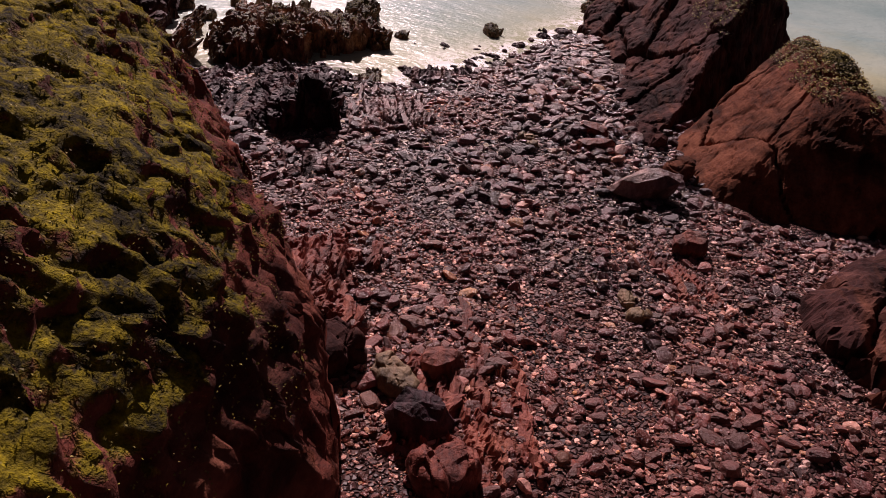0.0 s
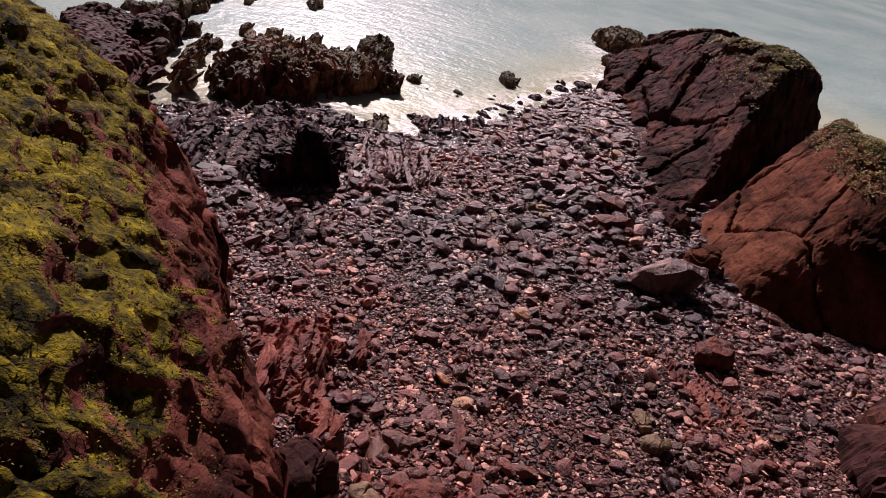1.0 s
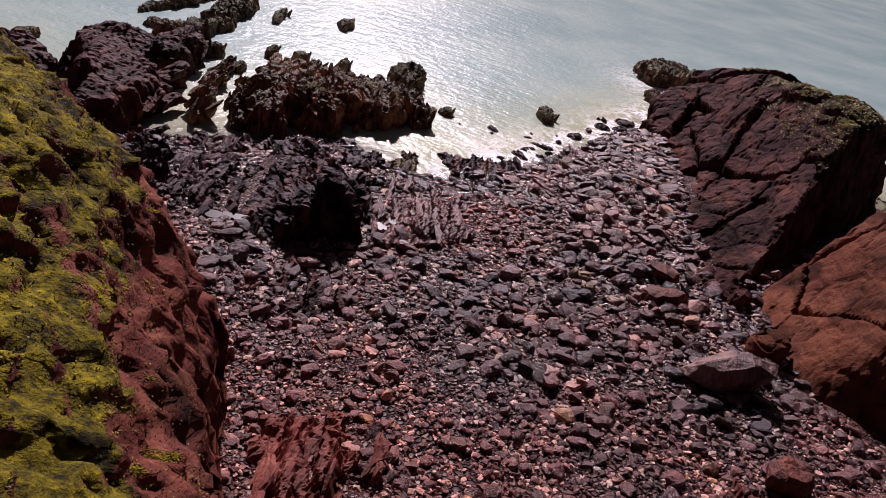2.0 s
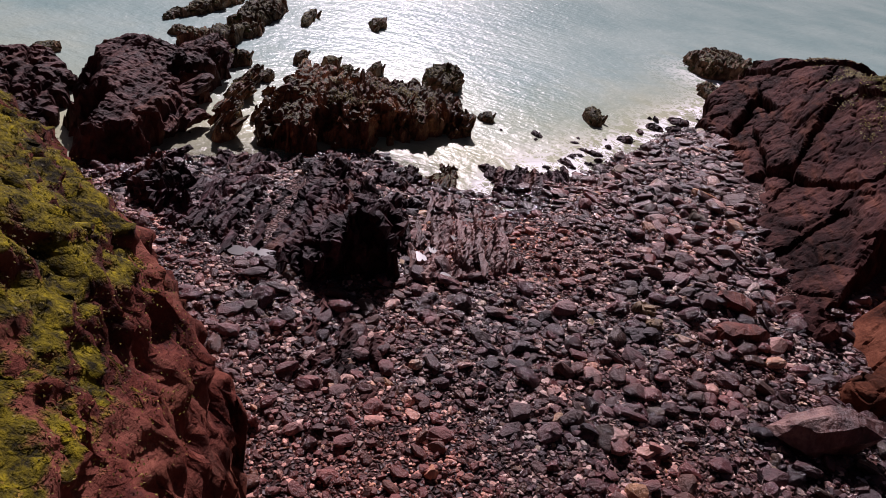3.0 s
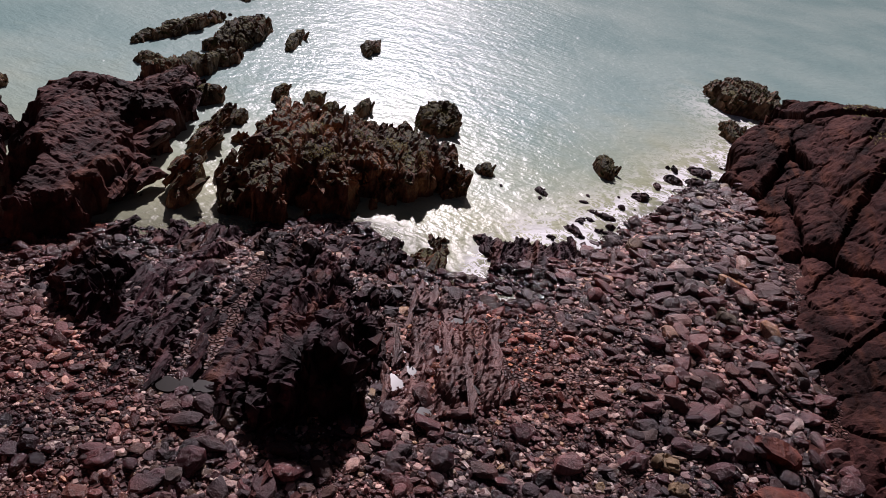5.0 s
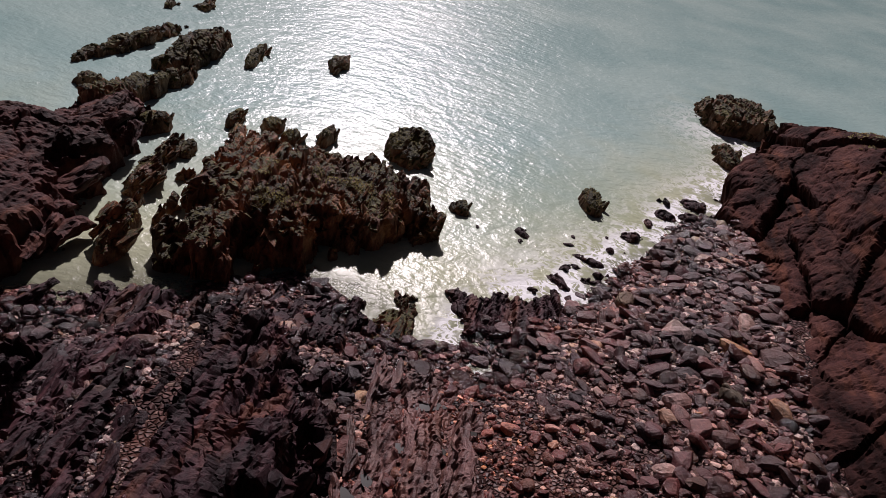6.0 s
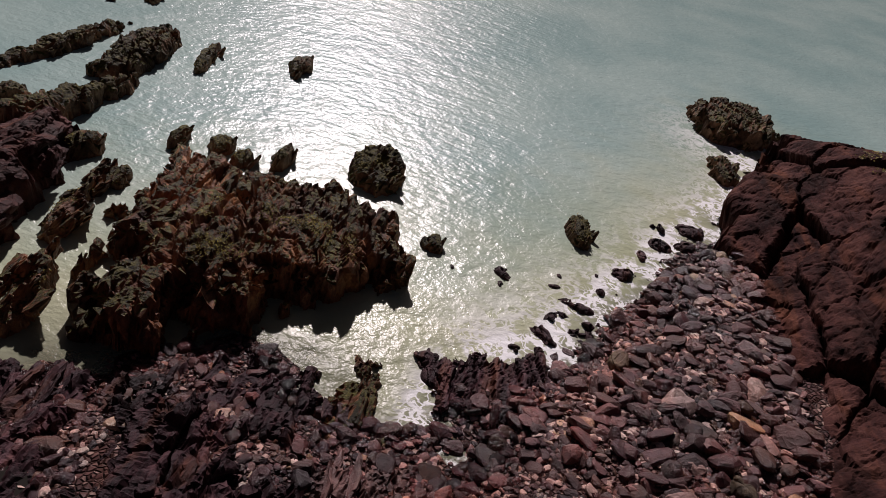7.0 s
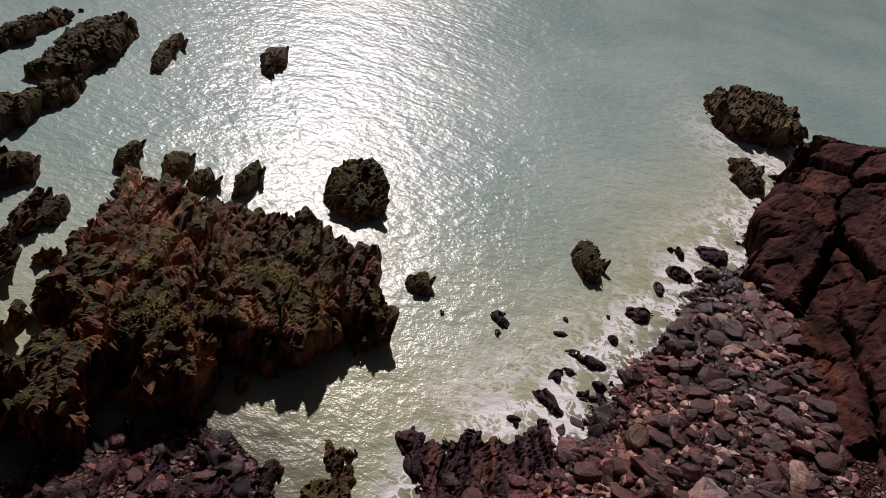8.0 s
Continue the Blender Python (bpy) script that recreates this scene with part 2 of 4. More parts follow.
def water_material():
    """Turbid green sea: clear at the edge, wavelets, and foam where it breaks."""
    m, t, b = nodes_of("sea water")
    geo = node(t, "ShaderNodeNewGeometry")
    pos = geo.outputs["Position"]
    depth = node(t, "ShaderNodeAttribute", attribute_name="depth").outputs["Fac"]
    surf = node(t, "ShaderNodeAttribute", attribute_name="surf").outputs["Fac"]
    long_ = node(t, "ShaderNodeMapping", {"Vector": pos, "Rotation": (0, 0, 0.3), "Scale": (0.75, 1.0, 1.0)}).outputs[0]
    w1, w2, w3 = speck(t, long_, 0.8, 2, 0.5), speck(t, long_, 2.6, 3, 0.6), speck(t, pos, 7.0, 3, 0.6)
    waves = maths(t, "ADD", maths(t, "MULTIPLY", w1, 0.26), maths(t, "ADD", maths(t, "MULTIPLY", w2, 0.17), maths(t, "MULTIPLY", w3, 0.025)))
    bump = node(t, "ShaderNodeBump", {"Height": waves, "Strength": 1.0, "Distance": 0.42})
    cloud = speck(t, pos, 0.09, 3, 0.5)
    near = ramp(t, cloud, [(0.35, (0.50, 0.54, 0.35)), (0.65, (0.62, 0.64, 0.45))])
    off = ramp(t, cloud, [(0.35, (0.28, 0.43, 0.41)), (0.65, (0.40, 0.54, 0.50))])
    col = blend(t, maths(t, "SUBTRACT", maths(t, "MULTIPLY", depth, 0.75), 0.6, True), near, off)
    drawn = node(t, "ShaderNodeTexNoise", {"Vector": pos, "Scale": 1.1, "Detail": 2.5, "Roughness": 0.55}).outputs["Color"]
    drawn = node(t, "ShaderNodeVectorMath", {0: pos, 1: node(t, "ShaderNodeVectorMath", {0: drawn, 1: (1.5, 1.5, 0.0)}, "MULTIPLY").outputs[0]}, "ADD").outputs[0]
    net = [node(t, "ShaderNodeTexVoronoi", {"Vector": drawn, "Scale": size_, "Randomness": 1.0}, feature="DISTANCE_TO_EDGE").outputs["Distance"] for size_ in (1.1, 2.6)]
    lace = maths(t, "MAXIMUM", ramp(t, net[0], [(0.0, 1.0), (0.075, 1.0), (0.12, 0.0)]), ramp(t, net[1], [(0.0, 1.0), (0.065, 1.0), (0.11, 0.0)]))
    patch = ramp(t, speck(t, pos, 0.5, 5, 0.65), [(0.42, 0.0), (0.49, 1.0)])
    foam = maths(t, "MULTIPLY", maths(t, "MULTIPLY", lace, patch), surf, True)
    col = blend(t, foam, col, (0.93, 0.94, 0.94))
    t.links.new(col, b.inputs["Base Color"])
    t.links.new(bump.outputs[0], b.inputs["Normal"])
    t.links.new(maths(t, "ADD", maths(t, "MULTIPLY", foam, 0.5), 0.25), b.inputs["Roughness"])
    b.inputs["IOR"].default_value = 1.34
    b.inputs["Specular IOR Level"].default_value = 0.5
    clear = node(t, "ShaderNodeBsdfTransparent", {"Color": (0.75, 0.85, 0.75, 1)})
    thick = maths(t, "MAXIMUM", maths(t, "SUBTRACT", 1.0, maths(t, "POWER", 0.12, maths(t, "ADD", depth, 0.12))), foam)
    mix = node(t, "ShaderNodeMixShader", {"Fac": thick})
    t.links.new(clear.outputs[0], mix.inputs[1])
    t.links.new(b.outputs[0], mix.inputs[2])
    t.links.new(mix.outputs[0], t.nodes["Material Output"].inputs["Surface"])
    return m


stone_mat = stone_material("beach stone", [(0.0, (0.016, 0.007, 0.011)), (0.25, (0.036, 0.013, 0.018)), (0.45, (0.075, 0.027, 0.034)), (0.56, (0.066, 0.038, 0.024)), (0.68, (0.105, 0.041, 0.048)), (0.84, (0.14, 0.058, 0.064)), (0.93, (0.27, 0.145, 0.14)), (0.975, (0.60, 0.45, 0.40)), (1.0, (0.45, 0.29, 0.14))])
pebble_mat = stone_material("beach pebble", [(0.0, (0.018, 0.007, 0.011)), (0.28, (0.048, 0.018, 0.024)), (0.50, (0.115, 0.045, 0.052)), (0.60, (0.12, 0.068, 0.04)), (0.72, (0.32, 0.175, 0.165)), (0.86, (0.72, 0.54, 0.48)), (0.96, (0.84, 0.69, 0.62)), (1.0, (0.55, 0.37, 0.2))])
shingle_mat, water_mat = shingle_material(), water_material()


# ---- building ----
def mesh_from(name, verts, faces, material, smooth=True):
    """A mesh from arrays; faces all with the same number of corners."""
    verts, faces = np.asarray(verts, np.float32), np.asarray(faces, np.int32)
    me = bpy.data.meshes.new(name)
    n = faces.shape[1]
    me.vertices.add(len(verts))
    me.vertices.foreach_set("co", verts.ravel())
    me.loops.add(faces.size)
    me.loops.foreach_set("vertex_index", faces.ravel())
    me.polygons.add(len(faces))
    me.polygons.foreach_set("loop_start", np.arange(0, faces.size, n, dtype=np.int32))
    me.polygons.foreach_set("use_smooth", np.full(len(faces), smooth))
    me.update(calc_edges=True)
    me.materials.append(material)
    return me


def part(name, mesh, parent, label=""):
    ob = new(name, mesh)
    ob.parent = parent
    return tagged(ob, label)


def sheet(xs, ys):
    """Places and faces of a level grid."""
    gx, gy = np.meshgrid(xs, ys)
    k = np.arange(len(xs) * len(ys)).reshape(len(ys), len(xs))
    faces = np.stack([k[:-1, :-1], k[:-1, 1:], k[1:, 1:], k[1:, :-1]], -1).reshape(-1, 4)
    return gx.ravel(), gy.ravel(), faces


def reach(lo, hi, step, far=3000):
    out = np.geomspace(1, far, 22)
    return np.concatenate([lo - out[::-1], np.arange(lo, hi + step / 2, step), hi + out])


gx, gy, faces = sheet(reach(-40, 34, 0.25), reach(4, 75, 0.25))
ground = new("ground", mesh_from("ground", np.stack([gx, gy, ground_z(gx, gy)], 1), faces, shingle_mat))
tagged(ground, "reddish shingle beach sloping into a shallow sea bed", "beach", kind="structure")

wx, wy, faces = sheet(reach(-45, 34, 0.4), reach(34, 100, 0.4))
me = mesh_from("water", np.stack([wx, wy, 0 * wx], 1), faces, water_mat)
deep = np.maximum(0, -ground_z(wx, wy))
me.attributes.new("depth", "FLOAT", "POINT").data.foreach_set("value", deep.astype(np.float32))
d_shore = wy - np.interp(wx, SHORE_X, SHORE_Y)
break_line = np.exp(-np.maximum(0, d_shore - 2.2) / 2.0) * np.clip((wx + 6) / 2.5, 0.0, 1) * (wx < 12) + 0.2 * np.exp(-((wx - 10.8) ** 2 + (wy - 79.5) ** 2) / 18)
me.attributes.new("surf", "FLOAT", "POINT").data.foreach_set("value", np.clip(4.0 * break_line, 0, 1).astype(np.float32))
water = tagged(new("water", me), "calm turbid green sea glittering in low sun with thin surf", "sea", kind="structure")


def massif(name, outline, spine, material, label, category="rock", boxy=0.6, n=320, rings=70, swell=0.5, step=0.35, crack=0.25, fine=0.08, bed=(0.55, 2.4, 1.0), sink=0.6, seed=0, foot=None, pits=0.0, smooth=True, warp=0.35, dip=0.45, way=STRIKE):
    """A rock that rises from its outline on the ground to a spine of (x, y, z), with bedded blocks and joints in its faces."""
    o = np.array(outline, float)
    seg = np.roll(o, -1, 0) - o
    run = np.concatenate([[0], np.cumsum(np.hypot(*seg.T))])
    u = np.linspace(0, run[-1], n, endpoint=False)
    closed = np.vstack([o, o[:1]])
    px, py = np.interp(u, run, closed[:, 0]), np.interp(u, run, closed[:, 1])
    soft = max(1, int(n * 0.012))
    kern = np.ones(2 * soft + 1) / (2 * soft + 1)
    px, py = (np.convolve(np.concatenate([v[-soft:], v, v[:soft]]), kern, "valid") for v in (px, py))
    sp = np.array(spine, float)
    best, q = np.full(n, 1e9), np.zeros((n, 3))
    for a, b in zip(sp[:-1], sp[1:]) if len(sp) > 1 else [(sp[0], sp[0])]:
        ab = b - a
        k = np.clip(((px - a[0]) * ab[0] + (py - a[1]) * ab[1]) / max(1e-9, ab[0] ** 2 + ab[1] ** 2), 0, 1)
        c = a + k[:, None] * ab
        d = np.hypot(px - c[:, 0], py - c[:, 1])
        q = np.where((d < best)[:, None], c, q)
        best = np.minimum(best, d)
    th = np.linspace(0, np.pi / 2, rings)
    ins, rise = 1 - np.cos(th) ** boxy, np.sin(th) ** boxy
    z0 = (ground_z(px, py) if foot is None else np.full(n, float(foot))) - sink
    p = np.empty((rings, n, 3))
    p[..., 0] = px + (q[:, 0] - px) * ins[:, None]
    p[..., 1] = py + (q[:, 1] - py) * ins[:, None]
    p[..., 2] = z0 + (q[:, 2] - z0) * rise[:, None]
    du = np.roll(p, -1, 1) - np.roll(p, 1, 1)
    dv = np.gradient(p, axis=0)
    nor = np.cross(du, dv)
    nor /= np.linalg.norm(nor, axis=2, keepdims=True) + 1e-9
    cap = (ins ** 4)[:, None, None]
    nor = nor * (1 - cap) + np.array((0, 0, 1.0)) * cap
    flat = p.reshape(-1, 3)
    qd = bedded(flat + warp * np.stack([rough(flat * 0.5, 2, seed + k) for k in (31, 47, 59)], 1), *bed, dip, way)
    value, tilt, joint = blocks(qd, seed + 3)
    big, bigtilt, bigjoint = blocks(qd * (0.36, 0.45, 0.4) + 5.1, seed + 13)
    push = swell * rough(flat * 0.22, 2, seed) + step * (value - 0.5 + 0.9 * tilt) + 1.3 * step * (big - 0.5 + 1.2 * bigtilt)
    push += fine * rough(flat * 2.6, 3, seed + 70) - crack * np.exp(-(joint / 0.05) ** 2) - crack * np.exp(-(bigjoint / 0.035) ** 2)
    if pits:
        hollow = np.clip(rough(flat * 1.7, 4, seed + 91) - 0.2, 0, 0.8)
        push += pits * (0.4 * rough(flat * 1.1, 4, seed + 95) - 1.5 * hollow) * np.clip((flat[:, 2] - 3.5) / 2.5, 0.15, 1)
    fade = np.ones((rings, n))
    fade[-1] = fade[-2] = 0.4
    flat = flat + nor.reshape(-1, 3) * (push * fade.ravel())[:, None]
    i = np.arange(rings * n).reshape(rings, n)
    faces = np.stack([i[:-1], np.roll(i, -1, 1)[:-1], np.roll(i, -1, 1)[1:], i[1:]], -1).reshape(-1, 4)
    ob = new(name, mesh_from(name, flat, faces, material, smooth))
    OUTLINES.append((o, min(0.9, 0.12 * np.ptp(o[:, 0]))))
    return tagged(ob, label, category)


OUTLINES = []


def inside(o, x, y):
    hit = np.zeros(len(x), bool)
    j = len(o) - 1
    for i in range(len(o)):
        a, b = o[i], o[j]
        hit ^= ((a[1] > y) != (b[1] > y)) & (x < (b[0] - a[0]) * (y - a[1]) / (b[1] - a[1] + 1e-12) + a[0])
        j = i
    return hit


def from_edge(o, x, y):
    """The distance inside an outline (minus: outside)."""
    best = np.full(len(x), 1e9)
    for a, b in zip(o, np.roll(o, -1, 0)):
        ab = b - a
        k = np.clip(((x - a[0]) * ab[0] + (y - a[1]) * ab[1]) / (ab @ ab), 0, 1)
        best = np.minimum(best, np.hypot(x - a[0] - k * ab[0], y - a[1] - k * ab[1]))
    return np.where(inside(o, x, y), best, -best)


def plateau(name, outline, tops, material, label, category="rock", wall=0.7, grid=0.11, step=0.3, crack=0.3, fine=0.07, bed=(0.5, 1.6), ragged=0.5, foot=-0.8, seed=0, dip=0.25, way=STRIKE, power=0.5, swell=0.0, bigstep=0.0, bigcrack=0.0, pits=0.0, side=0.0, margin=0.9, smooth=False, gape=0.045, warp=0.25, chip=0.0, facet=0.8, saw=0.0):
    """A low rock with a bedded, broken top and steep sides."""
    o = np.array(outline, float)
    lo, hi = o.min(0) - 1.2, o.max(0) + 1.2
    xs, ys = np.arange(lo[0], hi[0], grid), np.arange(lo[1], hi[1], grid)
    x, y, faces = sheet(xs, ys)
    p = np.stack([x, y, 0 * x], 1)
    d = from_edge(o, x, y) + ragged * rough(p * 0.9, 4, seed)
    edge = np.clip(d / wall, 0, 1) ** power
    z = foot + (tops(x, y) + swell * rough(p * 0.28, 3, seed + 40) - foot) * edge
    slope_y, slope_x = np.gradient(z.reshape(len(ys), len(xs)), grid)
    out = np.stack([-slope_x.ravel(), -slope_y.ravel(), np.ones(len(x))], 1)
    out /= np.linalg.norm(out, axis=1, keepdims=True)
    p = np.stack([x, y, z], 1)
    q = bedded(p + warp * np.stack([rough(p * (0.7 if warp < 0.4 else 0.3), 3, seed + k) for k in (1, 2, 3)], 1), bed[0], bed[1], 0.5 * (bed[0] + bed[1]), 0.45, way)
    value, tilt, joint = blocks(q, seed + 3)
    big, bigtilt, bigjoint = blocks(q * (0.32, 0.3, 0.35) + 7.7, seed + 23)
    bits, bittilt, bitjoint = blocks(q * (1.7, 3.4, 2.4) + 3.1, seed + 33) if chip else (0.5, 0.0, 9.0)
    shape = step * (value - 0.5 + facet * tilt) + (bigstep or 1.5 * step) * (big - 0.5 + 1.1 * facet * bigtilt) - crack * np.exp(-(joint / 0.07) ** 2) - (bigcrack or 1.4 * crack) * np.exp(-(bigjoint / gape) ** 2)
    if saw:
        bench = q[:, 0] * bed[0] / 0.95 + 0.35 * rough(p * 0.22, 2, seed + 81)
        row = np.floor(bench).astype(np.int64)
        shape = shape + saw * (0.5 + lattice(row, 0 * row, 0 * row, seed + 83)) * (0.5 - (bench - row))
    shape = shape + chip * (bits - 0.5 + 1.1 * facet * bittilt) - 0.8 * chip * np.exp(-(bitjoint / 0.1) ** 2)
    shape = (shape + fine * rough(p * 3.1, 3, seed + 60)) * np.clip(edge * 1.4, 0, 1)
    if pits:
        hollow = np.clip(rough(p * 3.0, 4, seed + 91) - 0.2, 0, 0.7) * np.clip(0.4 + rough(p * 0.7, 3, seed + 93), 0, 1.4)
        shape = shape + pits * (0.5 * rough(p * 1.1, 4, seed + 95) - 1.3 * hollow) * np.clip((z - 5.2) / 2.2, 0.05, 1)
    side = side or 0.35 * step
    p = p + out * shape[:, None]
    px = p[:, 0] + side * rough(p * 1.3, 3, seed + 71) + dip * 0.3 * (p[:, 2] - foot)
    py, z = p[:, 1] + side * rough(p * 1.3, 3, seed + 77), p[:, 2]
    keep = (d > -0.25)[faces].any(1)
    used = np.unique(faces[keep])
    index = np.zeros(len(x), np.int64)
    index[used] = np.arange(len(used))
    ob = new(name, mesh_from(name, np.stack([px, py, z], 1)[used], index[faces[keep]], material, smooth))
    OUTLINES.append((o, min(margin, 0.12 * np.ptp(o[:, 0]))))
    return tagged(ob, label, category)


def boulder_outline(x, y, rx, ry, turn=0.17, n=9, seed=0):
    r = random.Random(seed)
    pts = []
    for k in range(n):
        a, s = 2 * math.pi * k / n, r.uniform(0.82, 1.15)
        ex, ey = rx * s * math.cos(a), ry * s * math.sin(a)
        pts.append((x + ex * math.cos(turn) - ey * math.sin(turn), y + ex * math.sin(turn) + ey * math.cos(turn)))
    return pts


def islet(name, x, y, rx, ry, h, label, material=None, turn=0.17, seed=0):
    return plateau(name, boulder_outline(x, y, rx, ry, turn, seed=seed), lambda px, py: h * (1.05 - 0.45 * (((px - x) / rx) ** 2 + ((py - y) / ry) ** 2).clip(0, 1.6)), material or rock_islet, label,
                   wall=0.28 * rx, grid=0.05 + 0.02 * min(2.5, rx), chip=0.035 * min(1.5, rx), step=0.13 * min(1.5, rx), crack=0.07 * min(1.6, rx), fine=0.035, bed=(0.30 * min(2, rx + 0.3), 1.5), ragged=0.22 * rx, foot=-0.5, facet=0.35, saw=0.2 * min(1, rx), seed=seed)


def mound(outline, spine, boxy, base):
    """The height of a rock that rises from its outline to a line of (x, y, z)."""
    o, pts = np.array(outline, float), np.array(spine, float)

    def tops(x, y):
        best, z = np.full(x.shape, 1e9), np.zeros(x.shape)
        for a, b in zip(pts[:-1], pts[1:]):
            ab = b - a
            k = np.clip(((x - a[0]) * ab[0] + (y - a[1]) * ab[1]) / (ab[0] ** 2 + ab[1] ** 2), 0, 1)
            d = np.hypot(x - a[0] - k * ab[0], y - a[1] - k * ab[1])
            w = np.exp(-np.clip(d - best, -30, 30) / 0.8)
            w = w / (1 + w)
            z = z * (1 - w) + (a[2] + k * ab[2]) * w
            best = np.minimum(best, d)
        inner = np.maximum(0, from_edge(o, x, y))
        share = inner / (inner + best + 1e-6)
        across = (1 - share) ** (1 / boxy)
        return base + (z - base) * np.maximum(0, 1 - across ** 2) ** (boxy / 2)
    return tops


# slabs of bedrock that stand proud of the rocks
def slab_form(r):
    """A broken bed on edge: thin in x, long in y, from z = 0 to about 1, its upper edge ragged and its ends falling off."""
    nx, ny, nz = 3, 10, 5
    ids, vs, fs = {}, [], []
    tops, level = [], r.uniform(0.6, 0.9)
    for j in range(ny + 1):
        level = min(1.0, max(0.45, level + r.uniform(-0.28, 0.28)))
        tops.append(level * (1 - 0.5 * abs(2 * j / ny - 1) ** 3))
    bend, lean = r.uniform(0, 6), r.uniform(-0.35, 0.35)

    def at(i, j, k):
        if (i, j, k) not in ids:
            ids[(i, j, k)] = len(vs)
            narrow = 1 - 0.6 * (k / nz) ** 1.6
            bow = 0.16 * math.sin(3.0 * j / ny + bend)
            vs.append(((i / nx - 0.5) * narrow + bow + lean * k / nz + r.uniform(-0.08, 0.08), (j / ny - 0.5) * (1 - 0.2 * (k / nz) ** 2) + r.uniform(-0.04, 0.04), k / nz * tops[j] + r.uniform(-0.05, 0.05)))
        return ids[(i, j, k)]

    for j in range(ny):
        for k in range(nz):
            fs.append((at(nx, j, k), at(nx, j + 1, k), at(nx, j + 1, k + 1), at(nx, j, k + 1)))
            fs.append((at(0, j, k), at(0, j, k + 1), at(0, j + 1, k + 1), at(0, j + 1, k)))
    for i in range(nx):
        for k in range(nz):
            fs.append((at(i, 0, k), at(i + 1, 0, k), at(i + 1, 0, k + 1), at(i, 0, k + 1)))
            fs.append((at(i, ny, k), at(i, ny, k + 1), at(i + 1, ny, k + 1), at(i + 1, ny, k)))
        for j in range(ny):
            fs.append((at(i, j, nz), at(i + 1, j, nz), at(i + 1, j + 1, nz), at(i, j + 1, nz)))
    return np.array(vs), np.array([(f[a], f[b], f[c]) for f in fs for a, b, c in ((0, 1, 2), (0, 2, 3))])


slab_rand = random.Random(5)
SLAB_FORMS = [slab_form(slab_rand) for _ in range(14)]
SLAB_MESHES = {}


def slabs(host, outline, tops, material, count, seed, thick=(0.3, 0.75), length=(0.9, 2.8), lean=40, proud=(0.7, 1.2), spread=0.93, name="slab"):
    """Slabs on edge along the strike, over an outline; tops gives their height at a place (x, y)."""
    r = random.Random(seed)
    o = np.array(outline, float)
    c = o.mean(0)
    o = (o - c) * spread + c
    lo, hi = o.min(0), o.max(0)
    if material.name not in SLAB_MESHES:
        SLAB_MESHES[material.name] = [mesh_from("slab", v, f, material, False) for v, f in SLAB_FORMS]
    made = 0
    while made < count:
        x, y = r.uniform(lo[0], hi[0]), r.uniform(lo[1], hi[1])
        if not inside(o, np.array([x]), np.array([y]))[0]:
            continue
        made += 1
        top = float(tops(x, y)) * r.uniform(0.9, 1.06)
        tall = r.uniform(*proud)
        bottom = top - tall * math.cos(radians(lean))
        ob = part(name, r.choice(SLAB_MESHES[material.name]), host)
        ob.matrix_basis = pose(x, y, bottom, r.gauss(0, 4), lean + r.gauss(0, 9), math.degrees(math.atan2(-STRIKE.x, STRIKE.y)) + r.gauss(0, 9)) @ Matrix.Diagonal((r.uniform(*thick), r.uniform(*length), tall, 1))


def along(points, fall=0.10):
    """The height over a line of (x, y, z), falling off to its sides."""
    pts = np.array(points, float)

    def tops(x, y):
        x, y = np.asarray(x, float), np.asarray(y, float)
        best, z = np.full(x.shape, 1e9), np.zeros(x.shape)
        for a, b in zip(pts[:-1], pts[1:]):
            ab = b - a
            k = np.clip(((x - a[0]) * ab[0] + (y - a[1]) * ab[1]) / (ab[0] ** 2 + ab[1] ** 2), 0, 1)
            d = np.hypot(x - a[0] - k * ab[0], y - a[1] - k * ab[1])
            z = np.where(d < best, a[2] + k * ab[2], z)
            best = np.minimum(best, d)
        return z * np.maximum(0.35, 1 - fall * best)
    return tops


# the lichen-grown headland at the head of the cove
HEADLAND = [(-0.6, 11), (-1.9, 16), (-4.0, 19), (-6.2, 22), (-7.1, 24.8), (-10.2, 26.8), (-13.5, 28.5), (-17, 30.5), (-21.5, 32.5), (-26, 30), (-28, 14), (-20, -2), (-3, 1)]
CREST = [(-6.5, 5, 12), (-9.5, 12, 12.2), (-11.5, 19, 11.4), (-12.6, 22.6, 10.6), (-15.6, 25.2, 10.6), (-20, 27.4, 9.6)]
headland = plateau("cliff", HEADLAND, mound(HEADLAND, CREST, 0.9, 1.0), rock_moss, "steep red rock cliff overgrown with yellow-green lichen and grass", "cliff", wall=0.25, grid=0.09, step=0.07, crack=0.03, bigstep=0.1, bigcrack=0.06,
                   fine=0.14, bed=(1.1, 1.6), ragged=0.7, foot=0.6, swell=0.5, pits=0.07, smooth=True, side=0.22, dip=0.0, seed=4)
# fins of red rock along the other side
FIN_WAY = Vector((0.55, 0.83, 0))
def least(soft, *faces):
    """The lower of several faces, with their edges a little rounded."""
    return -soft * np.log(sum(np.exp(-np.clip(f, -40, 60) / soft) for f in faces))


